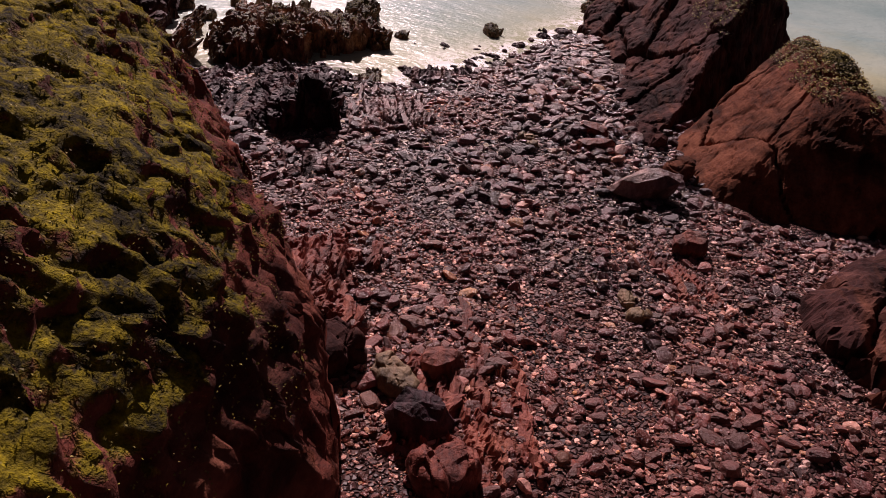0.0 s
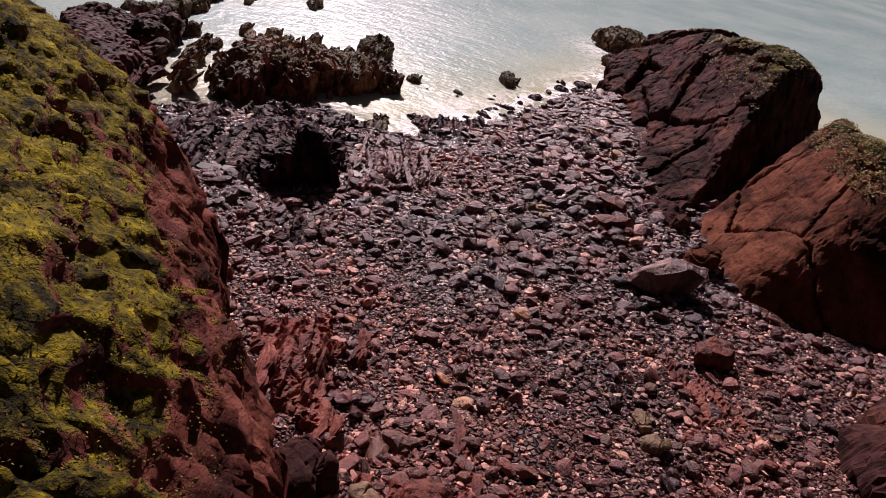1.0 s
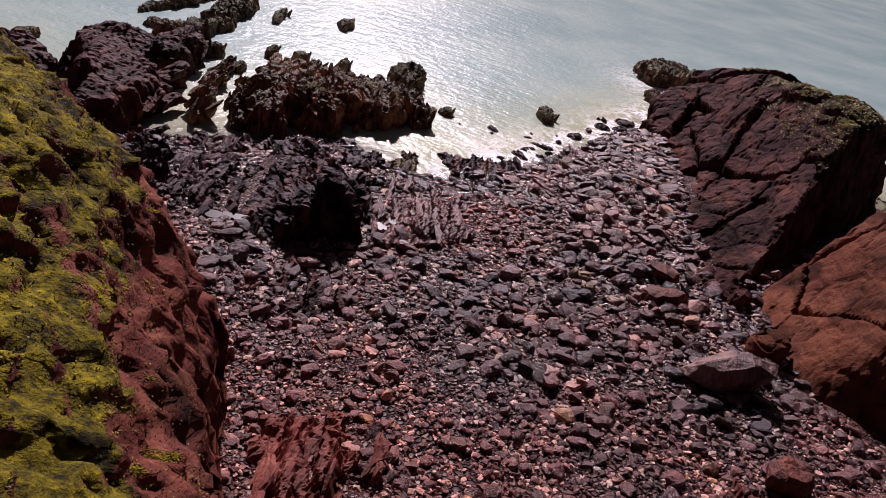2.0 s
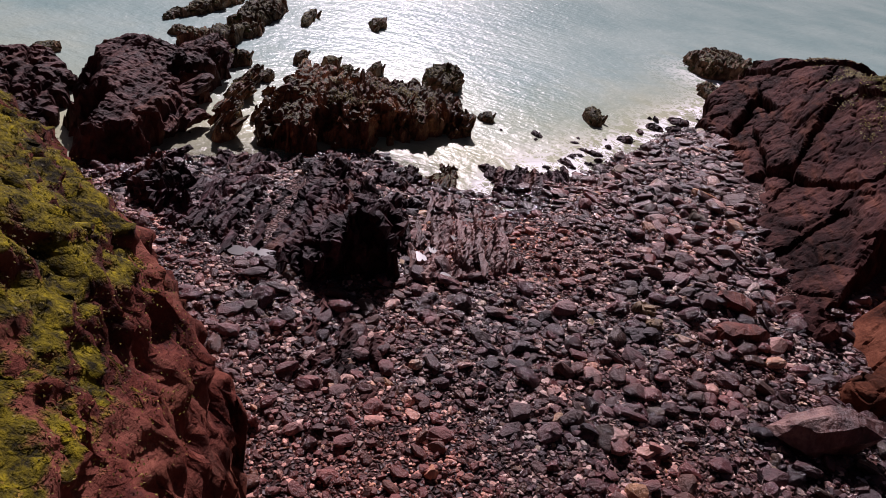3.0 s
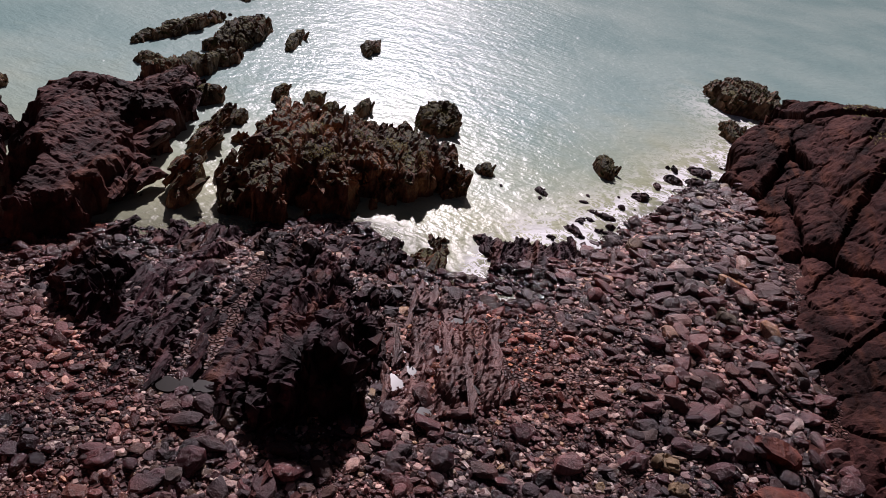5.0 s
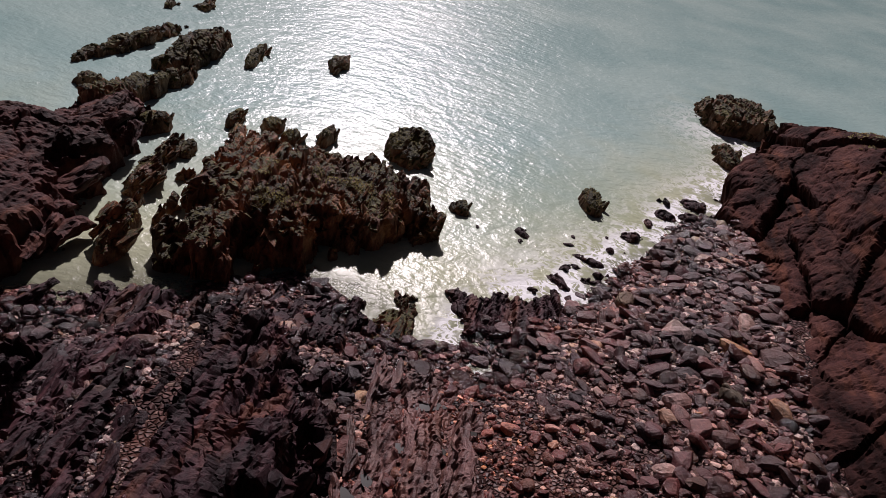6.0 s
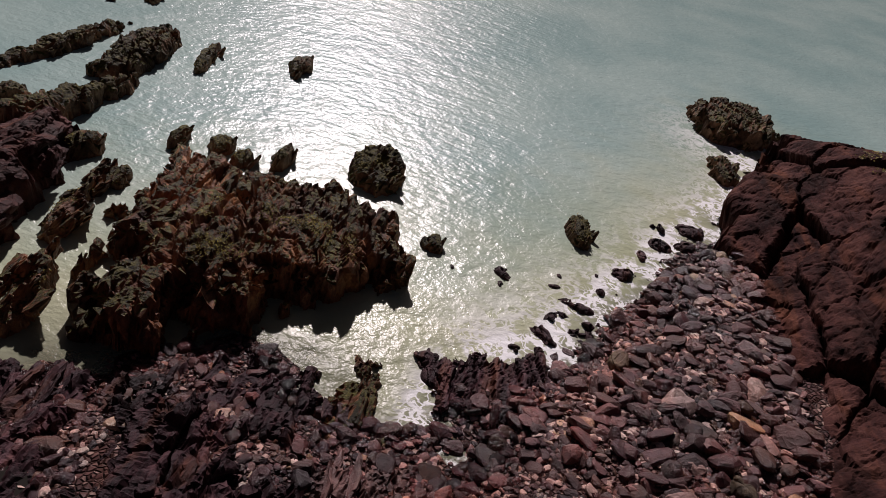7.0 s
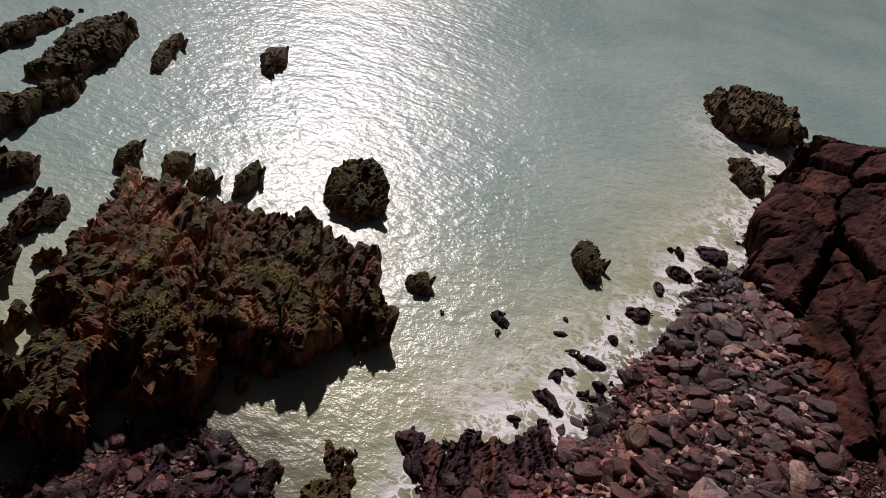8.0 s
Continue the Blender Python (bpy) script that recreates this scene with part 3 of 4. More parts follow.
def fin_far(x, y):
    side = np.maximum(1.35 + (x - 8.0) * 0.52, 2.9 + (x - 11.4) * (1.3 - 0.35 * np.clip((y - 58) / 12, 0, 1)))
    front = 1.4 - ((x - 10.4) * 0.82 - (y - 39.5) * 0.57) * 4.5
    crest = 7.9 - 0.0072 * (y - 50) ** 2 * (y > 50) - 0.02 * (y - 50) ** 2 * (y <= 50)
    dome = np.maximum(crest, 4.3 - 0.5 * np.maximum(0, y - 72)) - ((x - 15.2) / 3.6) ** 2 * (x > 15.2)
    return least(0.22, side, front, dome, 0.8 + (23.4 - x) * 2.0, 0.6 + (77.5 - y) * 1.4)


def fin_near(x, y):
    side = 1.0 + (x - 10.3) * 0.98
    front = 3.5 + 0.33 * (x - 13.1) + 1.15 * (y - 33.7)
    cleft = 1.0 + ((x - 10.4) * 0.72 - (y - 39.2) * 0.69) * 4.5
    back = np.maximum(0.8 + (22.2 - x) * 2.4, 3.0 - (x - 20) * 0.25)
    dome = 7.6 - ((x - 17.0) / 2.1) ** 2 * (x > 17.0) - ((x - 17.0) / 4.4) ** 2 * (x <= 17.0) - ((y - 41) / 6.5) ** 2
    return least(0.4, side, front, cleft, dome, back)


fin_a = plateau("cliff", [(7.5, 46), (7.6, 39.8), (9.4, 37.4), (13.8, 41.8), (18.9, 47.6), (23.5, 55), (25, 63), (19, 79), (13.8, 78.5), (10.6, 73), (8.4, 67), (7.6, 60), (7.6, 53)], fin_far, rock_red,
                "rounded fin of cracked red-brown rock with a green top", "cliff", wall=0.35, grid=0.1, step=0.16, crack=0.1, bigstep=0.65, bigcrack=0.45, gape=0.02, warp=0.16, chip=0.05, fine=0.04, swell=0.3, bed=(1.7, 2.3), ragged=0.8, foot=0.0, seed=9, dip=0.0, way=FIN_WAY, margin=1.3)
fin_b = plateau("cliff", [(10.2, 38.8), (10.4, 35.4), (11.2, 32.2), (12.6, 30.2), (16, 29.8), (21, 31), (24, 35), (24.5, 40), (24.5, 47), (20.6, 49.0), (15, 43.4), (12, 40.6)], fin_near, rock_fin,
                "leaning fin of smooth red rock with a grassy top", "cliff", wall=0.35, grid=0.12, step=0.07, crack=0.06, bigstep=0.4, bigcrack=0.45, gape=0.02, warp=0.2, fine=0.03, chip=0.025, swell=0.3, bed=(1.8, 3.0), ragged=0.7, foot=0.6, seed=21, dip=0.0, way=FIN_WAY, margin=0.6)
SHOULDER = [(13.0, 24.4), (13.2, 21), (15, 17), (21, 15), (27, 20), (26, 28), (21, 30), (17.5, 29), (15, 26.6)]
plateau("cliff", SHOULDER, mound(SHOULDER, [(16.6, 25, 3.6), (19, 24, 4.8), (23, 23, 5.2)], 0.75, 1.0), rock_red, "sloping shoulder of red rock above the stones", "cliff", wall=0.3, grid=0.12, step=0.12, crack=0.05, bigstep=0.5, bigcrack=0.35, fine=0.1, swell=0.4, bed=(1.2, 3.0), ragged=0.6, foot=0.8, seed=33, dip=0.0, way=FIN_WAY)
# stacks and reefs in the sea
STACK = [(-22.6, 39.6), (-21, 42), (-20.8, 45), (-22, 48.6), (-23, 51), (-23.4, 56.2), (-25.5, 58.6), (-28.5, 57.5), (-30.5, 53), (-28.6, 48), (-25.2, 42.5)]
STACK_TOP = along([(-23.6, 41.5, 2.2), (-25.6, 46, 2.9), (-26.6, 50, 3.3), (-24.4, 52, 2.7), (-25, 56.5, 1.6)], 0.13)
rock_stack = rock_material("maroon sea rock", (0.022, 0.008, 0.008), (0.085, 0.029, 0.026), (0.18, 0.073, 0.062), OLIVE, 0.2, 0.65, 0.5, 2.4, 0.7, 0.2)
stack = plateau("sea_rock", STACK, STACK_TOP, rock_stack, "dark red-brown rock in the sea with a grassy cap", wall=1.1, grid=0.1, step=0.06, crack=0.03, bigstep=0.2, bigcrack=0.12, chip=0.035, fine=0.08, swell=0.5, warp=0.9, bed=(0.8, 1.5), ragged=0.9, seed=41)
slabs(stack, [(-20.8, 43), (-20.6, 46), (-22.2, 51), (-23.2, 56), (-25.5, 57.6), (-25.5, 53), (-23.5, 47)], STACK_TOP, rock_stack, 22, 410, thick=(0.4, 0.9), lean=18, proud=(0.4, 0.7))
INLET = [(-27.8, 38), (-26.4, 42), (-27.2, 44.6), (-29, 48), (-33, 51), (-38, 48), (-40, 40), (-34, 36)]
plateau("sea_rock", INLET, mound(INLET, [(-30.5, 42, 1.1), (-32.5, 46, 1.4)], 0.6, -0.5), rock_stack, "low dark rock beyond the inlet", wall=0.5, grid=0.13, step=0.2, bigstep=0.4, bigcrack=0.3, bed=(0.7, 1.8), ragged=0.8, seed=47)
REEF = [(-17.5, 45.6), (-14.4, 47.2), (-12.7, 48.9), (-10.7, 50.6), (-8.6, 52.4), (-6.9, 54), (-7.4, 56.5), (-8.5, 58.3), (-10.4, 58.8), (-13.5, 59.2), (-16, 59.5), (-19.0, 59.5), (-20.0, 58.2), (-19.6, 54), (-18.3, 50.5)]
REEF_TOP = [(-18.0, 49.0, 2.1), (-15.0, 50.8, 2.1), (-11.8, 53.0, 1.9), (-8.3, 55.2, 1.6)]
reef = plateau("reef", REEF, along(REEF_TOP, 0.07), rock_reef, "long reef of steeply bedded dark brown rock standing in the sea", "reef", wall=0.9, grid=0.07, step=0.22, bigstep=0.35, bigcrack=0.4, crack=0.15, chip=0.08, bed=(0.5, 2.0), ragged=1.1, swell=0.4, warp=0.14, side=0.06, facet=0.22, saw=0.42, fine=0.04, seed=52)
slabs(reef, REEF, along(REEF_TOP, 0.07), rock_reef, 18, 520, thick=(0.5, 0.95), length=(1.2, 3.6), proud=(0.5, 0.85), lean=20, spread=0.92)
OUTCROP = [(-10.2, 33.8), (-8.4, 33.5), (-7.1, 34.8), (-6.9, 38.4), (-8, 41.9), (-10.2, 44.8), (-14, 44.6), (-14.1, 38.6), (-13, 36.2)]
OUTCROP_TOP = [(-8.3, 35.5, 3.9), (-9.0, 37.6, 3.0), (-11.0, 41, 1.9), (-12.5, 44.6, 1.2)]
outcrop = plateau("rock_outcrop", OUTCROP, along(OUTCROP_TOP, 0.21), rock_black, "jagged wet black outcrop rising from the beach", wall=0.9, grid=0.07, chip=0.1, step=0.32, crack=0.24, bed=(0.6, 1.9), foot=0.6, swell=0.5, ragged=1.0, warp=0.15, facet=0.35, saw=0.55, fine=0.05, seed=63)
slabs(outcrop, OUTCROP, along(OUTCROP_TOP, 0.21), rock_black, 18, 630, thick=(0.45, 0.95), length=(0.9, 2.4), proud=(0.6, 1.1), lean=22, spread=0.92)
for k, (x, y, rx, ry, h) in enumerate([(-19.6, 47.4, 0.85, 2.2, 1.4), (-21.3, 52.2, 0.6, 2.4, 0.9), (-22.0, 55.4, 0.5, 1.2, 0.6)]):
    ridge = islet("reef", x, y, rx, ry, h * 0.8, "narrow ridge of dark bedded rock between channels", rock_reef, turn=0.28, seed=70 + k)
    slabs(ridge, boulder_outline(x, y, rx, ry, 0.28, seed=70 + k), lambda x_, y_: h, rock_reef, 9 + 3 * k, 700 + k, thick=(0.25, 0.5), length=(0.8, 1.8))
for k, (x, y, rx, ry, h, turn, count) in enumerate([(-10.7, 62.5, 1.6, 2.2, 1.3, 0.06, 16), (-6.6, 57.5, 0.7, 0.7, 0.5, 0, 3), (0.1, 61.9, 0.7, 1.3, 0.8, 0.3, 6), (10.6, 82.3, 3.5, 4.4, 1.7, 0.1, 24), (9.2, 74.4, 1.2, 2.0, 0.9, 0.2, 5),
                                                    (-19.1, 72.8, 0.8, 1.7, 0.7, 0.1, 6), (-24.4, 70.8, 0.6, 2.9, 0.7, 0.25, 8), 
                                                    (-20.7, 60.4, 0.4, 1.0, 0.9, 0.1, 4), (-15.4, 61.0, 0.45, 1.3, 1.0, 0, 5), (-21.3, 56.0, 0.6, 0.7, 0.5, 0, 3), (-34.3, 52, 0.9, 1.2, 0.5, 0.4, 3), (-32.4, 78.4, 0.9, 1.5, 0.5, 0.2, 4), (-34.5, 76.6, 0.5, 0.9, 0.4, 0.2, 2), (-23.9, 57.3, 0.9, 1.3, 1.1, 0.2, 4), (-30.2, 60.4, 0.8, 1.0, 0.6, 0.3, 3), (-21.2, 55.5, 0.8, 0.8, 0.5, 0, 2), (-18.6, 60.5, 0.7, 0.9, 0.8, 0.3, 3), (-17.2, 60.2, 0.6, 0.8, 0.7, 0, 3)]):
    rock = islet("islet", x, y, rx, ry, h * 0.85, "weed-capped brown rock standing in the sea", turn=turn, seed=90 + k)
    tagged(rock, group="islets in the bay")
    slabs(rock, boulder_outline(x, y, rx, ry, turn, seed=90 + k), lambda x_, y_: h * (1 - 0.25 * math.hypot((x_ - x) / rx, (y_ - y) / ry)), rock_islet, count, 900 + k, thick=(0.25 * rx ** 0.5, 0.5 * rx ** 0.5), length=(0.6, 1.0 + 0.3 * ry), lean=30, spread=0.85)


# long skerries that run out to sea from the stack
for k, (line, outline) in enumerate([
        ([(-27.6, 65.2, 0.9), (-27.6, 69.0, 1.3), (-27.8, 72.4, 0.8)], [(-28.9, 64.6), (-27.4, 64.2), (-26.2, 65.4), (-26.1, 68.2), (-26.8, 72.0), (-28.2, 73.2), (-29.4, 71.4), (-29.3, 68)]),
        ([(-32.6, 63.4, 0.4), (-31.8, 67.0, 0.8), (-31.0, 72.2, 0.6)], [(-33.4, 62.2), (-32.0, 62.8), (-31.0, 66), (-30.2, 71.5), (-31.0, 73.4), (-32.3, 70), (-33.0, 66)]),
        ([(-27.6, 57.4, 1.5), (-27.0, 60.8, 1.1), (-26.1, 65.0, 0.7)], [(-29.0, 57), (-26.6, 57.0), (-25.9, 60.5), (-25.3, 64.6), (-26.2, 66.0), (-27.4, 62.6), (-29, 59)])]):
    skerry = plateau("skerry", outline, mound(outline, line, 0.7, -0.3), rock_islet, "long weed-topped brown skerry running out to sea", wall=0.4, grid=0.08, chip=0.05, step=0.14, crack=0.09, bigstep=0.25, bigcrack=0.2, bed=(0.45, 1.5), ragged=0.5, foot=-0.6, facet=0.4, saw=0.3, seed=130 + k)
    tagged(skerry, group="skerries")
    slabs(skerry, outline, along(line, 0.2), rock_islet, 8, 1300 + k, thick=(0.25, 0.5), length=(0.6, 1.6), proud=(0.3, 0.5), lean=24, spread=0.8)
KNOLL = [(-19.4, 38.6), (-18.8, 39.8), (-17.2, 39.4), (-15.8, 37.4), (-16.2, 36.2), (-17.8, 36.4), (-18.9, 37.4)]
knoll = plateau("rock_outcrop", KNOLL, mound(KNOLL, [(-18.4, 38.8, 2.1), (-16.9, 37.2, 2.0)], 0.7, 1.2), rock_black, "low dark broken outcrop on the beach below the cliff", wall=0.5, grid=0.09, chip=0.15, step=0.3, crack=0.25, bed=(0.45, 1.3), foot=0.6, swell=0.4, ragged=0.7, seed=66)
slabs(knoll, KNOLL, along([(-18.4, 38.8, 2.1), (-16.9, 37.2, 2.0)], 0.2), rock_black, 14, 660, thick=(0.25, 0.5), length=(0.5, 1.3), proud=(0.35, 0.6), lean=24, spread=0.85)


# ribs of bedrock that come through the beach
def ribs(outline, height, count, seed, material, label, thick=(0.18, 0.45), length=(1.0, 2.8), least_top=-9.0, lean=44, proud=(0.4, 0.7)):
    o = np.array(outline, float)
    top = lambda x, y: np.maximum(least_top, ground_z(np.atleast_1d(x), np.atleast_1d(y)) + height)
    low = float(ground_z(o[:, 0], o[:, 1]).min())
    host = plateau("bedrock", outline, lambda x, y: top(x, y) - 0.1, material, label, "rock", wall=0.5, grid=0.07, chip=0.05, step=0.16, crack=0.12, bigstep=0.2, bigcrack=0.2, bed=(0.32, 2.2), ragged=0.7, foot=low - 0.3, seed=seed, fine=0.04, margin=0.7, warp=0.12, facet=0.3, saw=0.25)
    OUTLINES.pop()
    tagged(host, group="bedrock ribs on the beach")
    slabs(host, outline, lambda x, y: top(x, y)[0], material, count // 4, seed, thick, length, lean=lean, proud=proud, spread=1.0)


rock_rib = rock_material("red bedrock", (0.06, 0.013, 0.010), (0.22, 0.052, 0.034), (0.40, 0.13, 0.08), gloss=0.5, shine=0.25)
rock_wet = rock_material("wet pale bedrock", (0.06, 0.024, 0.025), (0.20, 0.088, 0.078), (0.40, 0.24, 0.20), gloss=0.4, shine=0.45)
ribs([(-6.2, 35.6), (-4, 36), (-2, 38.6), (-2.6, 42), (-4.6, 45), (-7.2, 43), (-6.6, 39)], 0.36, 44, 801, rock_wet, "low ribs of wet pale red bedrock among the stones", (0.2, 0.45), (1.0, 3.2), lean=55, proud=(0.3, 0.45))
ribs([(-8.4, 32.2), (-8, 29.6), (-5.0, 28.8), (-5.2, 31.4), (-6.6, 32.6)], 0.18, 10, 802, rock_stack, "dark ribs of bedrock beside the outcrop", lean=55, proud=(0.3, 0.5))
ribs([(-13.4, 34.4), (-11.6, 35.4), (-13.2, 38.6), (-14.4, 42.4), (-17.6, 41), (-17.4, 36.4), (-15.4, 35)], 0.35, 60, 810, rock_black, "broken purple-black bedrock spreading from the outcrop", lean=45, proud=(0.4, 0.8))
ribs([(0.9, 21.6), (1.7, 21.2), (2.1, 18.4), (2.7, 15.6), (2.5, 13.8), (1.7, 14.2), (1.3, 17.6)], 0.2, 10, 811, rock_rib, "smooth strip of bright red bedrock among small stones", lean=55, proud=(0.3, 0.5))
ribs([(3.0, 18), (3.7, 17.6), (4.7, 14.6), (3.7, 13.6), (3.0, 15.4)], 0.12, 8, 812, rock_rib, "low red bedrock worn level with the stones", lean=55, proud=(0.3, 0.5))
ribs([(-5.6, 24.6), (-5.4, 21.4), (-2.0, 20), (-2.4, 24.4), (-3.6, 25.6)], 0.45, 30, 803, rock_rib, "red ribs of bedrock under the cliff")
ribs([(-1.5, 19), (0.2, 15), (3.5, 15.5), (2.6, 19.6)], 0.3, 26, 804, rock_rib, "low red bedrock among small stones")
ribs([(7.0, 26.8), (8.0, 23.0), (10.2, 23.2), (9.4, 27.2)], 0.22, 12, 805, rock_rib, "red bedrock ribs near the fins", lean=50, proud=(0.4, 0.7))
ribs([(-8.8, 47.3), (-8.0, 49.3), (-6.5, 49.8), (-5.9, 47.6), (-5.4, 45.4), (-7.6, 44.8)], 0.2, 4, 806, rock_reef, "brown ledge of bedrock at the water's edge", least_top=0.34, thick=(0.25, 0.5), length=(0.5, 1.0), lean=58, proud=(0.3, 0.4))
ribs([(-13.3, 46.2), (-11.1, 47.8), (-8.7, 47.6), (-7.6, 46.3), (-7.4, 44.4), (-9.2, 43.8), (-11.8, 43.4), (-13.6, 44.6)], 0.3, 20, 807, rock_black, "broken brown bedrock ledge under the reef", least_top=0.34, thick=(0.3, 0.6), length=(0.5, 1.2), lean=58, proud=(0.3, 0.5))
ribs([(-4.9, 46.8), (-5.7, 50.2), (-3.4, 50.8), (-0.9, 51.8), (0.1, 50.0), (-2.5, 47.4)], 0.2, 6, 808, rock_black, "low dark ledges awash in the surf", least_top=0.34, thick=(0.25, 0.5), length=(0.5, 1.0), lean=62, proud=(0.3, 0.4))
ribs([(-20, 42.4), (-15.4, 41.6), (-15, 44.6), (-18.4, 44.2)], 0.45, 34, 809, rock_black, "dark broken bedrock at the head of the channels")


# boulders, rocks awash and pools
def worn(r, flat, n):
    """One worn slab: an uneven outline, flat above, its rim broken to a bevel."""
    rim = [(2 * math.pi * (k + r.uniform(-0.28, 0.28)) / n, r.uniform(0.40, 0.54)) for k in range(n)]
    wide, tx, ty = r.uniform(0.62, 0.85), r.gauss(0, 0.12), r.gauss(0, 0.12)
    vs = []
    for level, share in ((-0.9, 0.8), (r.uniform(-0.2, 0.35), 1.0), (1.0, r.uniform(0.55, 0.84))):
        for a, q in rim:
            u, v = math.cos(a) * q * share * r.uniform(0.94, 1.06), math.sin(a) * q * wide * share * r.uniform(0.94, 1.06)
            vs.append((u, v, flat * (level + r.uniform(-0.25, 0.2)) + tx * u + ty * v))
    vs.append((0.03, 0.02, flat * 1.12))
    fs = []
    for k in range(n):
        j = (k + 1) % n
        for o in (0, n):
            fs += [(o + k, o + j, o + n + j), (o + k, o + n + j, o + n + k)]
        fs.append((2 * n + k, 2 * n + j, 3 * n))
    fs += [(0, k + 1, k) for k in range(1, n - 1)]
    return np.array(vs), np.array(fs)


def slab_boulder(x, y, long_, wide, thick, material, label, turn=0.0, tip=0.0, roll_=0.0, seed=0):
    """A fallen slab: flat above, broken at its rim, its faces a little uneven."""
    r = random.Random(seed)
    v, f = worn(r, 0.5, 9)
    bm = bmesh.new()
    vs = [bm.verts.new((p[0] * long_, p[1] / 0.74 * wide, p[2] * thick)) for p in v]
    for t_ in f:
        bm.faces.new([vs[i_] for i_ in t_])
    bmesh.ops.subdivide_edges(bm, edges=bm.edges[:], cuts=5, use_grid_fill=True)
    co = np.array([p.co[:] for p in bm.verts])
    co = co + 0.07 * np.stack([rough(co * 1.6, 4, seed + k) for k in (1, 2, 3)], 1)
    bm.verts.index_update()
    tris = np.array([[p.index for p in t_.verts] for t_ in bm.faces])
    bm.free()
    ob = new("boulder", mesh_from("boulder", co, tris, material, False))
    z = float(ground_z(np.array([x]), np.array([y]))[0])
    ob.matrix_basis = pose(x, y, z + 0.28 * thick, math.degrees(tip), math.degrees(roll_), math.degrees(turn))
    OUTLINES.append((np.array(boulder_outline(x, y, 0.4 * long_, 0.4 * wide, turn, 8, seed)), 0.1))
    return tagged(ob, label, "boulder")


def boulder(x, y, rx, ry, h, material, label, turn=0.0, seed=0, name="boulder"):
    z = float(ground_z(np.array([x]), np.array([y]))[0])
    return massif(name, boulder_outline(x, y, rx, ry, turn, 8, seed), [(x - 0.4 * rx * math.cos(turn), y - 0.4 * rx * math.sin(turn), z + h * 0.8), (x + 0.35 * rx * math.cos(turn), y + 0.35 * rx * math.sin(turn), z + h)], material, label,
                  boxy=0.5, n=90, rings=30, swell=0.1, step=0.16, crack=0.04, fine=0.04, bed=(0.9, 1.4, 0.9), sink=0.3, seed=seed, smooth=False)


slab_boulder(8.3, 31.9, 3.5, 1.8, 1.4, rock_wet, "long flat-topped pale red boulder on the stones", 0.25, 0.1, -0.25, 301)
slab_boulder(9.9, 38.2, 1.2, 0.9, 0.9, rock_red, "angular block of purple-red rock at the foot of the cleft", 0.9, 0.2, 0.3, 311)
boulder(10.3, 34.6, 0.8, 0.9, 1.0, rock_fin, "rounded red boulder leaning against the fin", 0.3, 302)
slab_boulder(6.4, 36.7, 2.1, 1.2, 0.7, rock_rib, "flat reddish slab lying on the stones", 0.2, 0.0, -0.1, 303)
slab_boulder(9.6, 27.6, 1.7, 1.3, 0.9, rock_rib, "red boulder among small stones", 0.8, 0.1, 0.1, 304)
slab_boulder(6.6, 38.9, 1.7, 1.1, 0.6, rock_rib, "flat reddish slab lying on the stones", -0.3, 0.1, 0.1, 305)
slab_boulder(0.2, 16.2, 2.2, 1.4, 1.1, rock_black, "dark wet boulder under the cliff", 0.1, 0.1, 0.0, 306)
boulder(1.2, 14.6, 1.0, 0.8, 0.9, rock_rib, "big dark red boulder under the cliff", 0.6, 309)
slab_boulder(0.6, 18.6, 1.6, 1.2, 0.8, rock_rib, "red boulder among small stones", 0.4, 0.0, -0.1, 307)
boulder(-2.8, 18.2, 1.3, 0.9, 1.1, rock_red, "red boulder fallen at the foot of the cliff", 0.9, 308)
yellow_rock = rock_material("ochre stone", (0.08, 0.045, 0.02), (0.18, 0.11, 0.05), (0.32, 0.22, 0.12), gloss=0.6)
boulder(-0.7, 17.8, 0.9, 0.6, 0.6, yellow_rock, "ochre-brown boulder among red bedrock", 2.4, 310)
for k, (x, y, r_) in enumerate([(3.1, 37.2, 0.45), (3.4, 36.2, 0.4), (2.0, 52.0, 0.5), (6.6, 23.5, 0.4), (6.9, 22.6, 0.3), (5.9, 46.5, 0.45)]):
    boulder(x, y, r_ * 1.2, r_, r_ * 0.9, yellow_rock, "ochre-yellow stone among the grey stones", 0.5 * k, 320 + k)
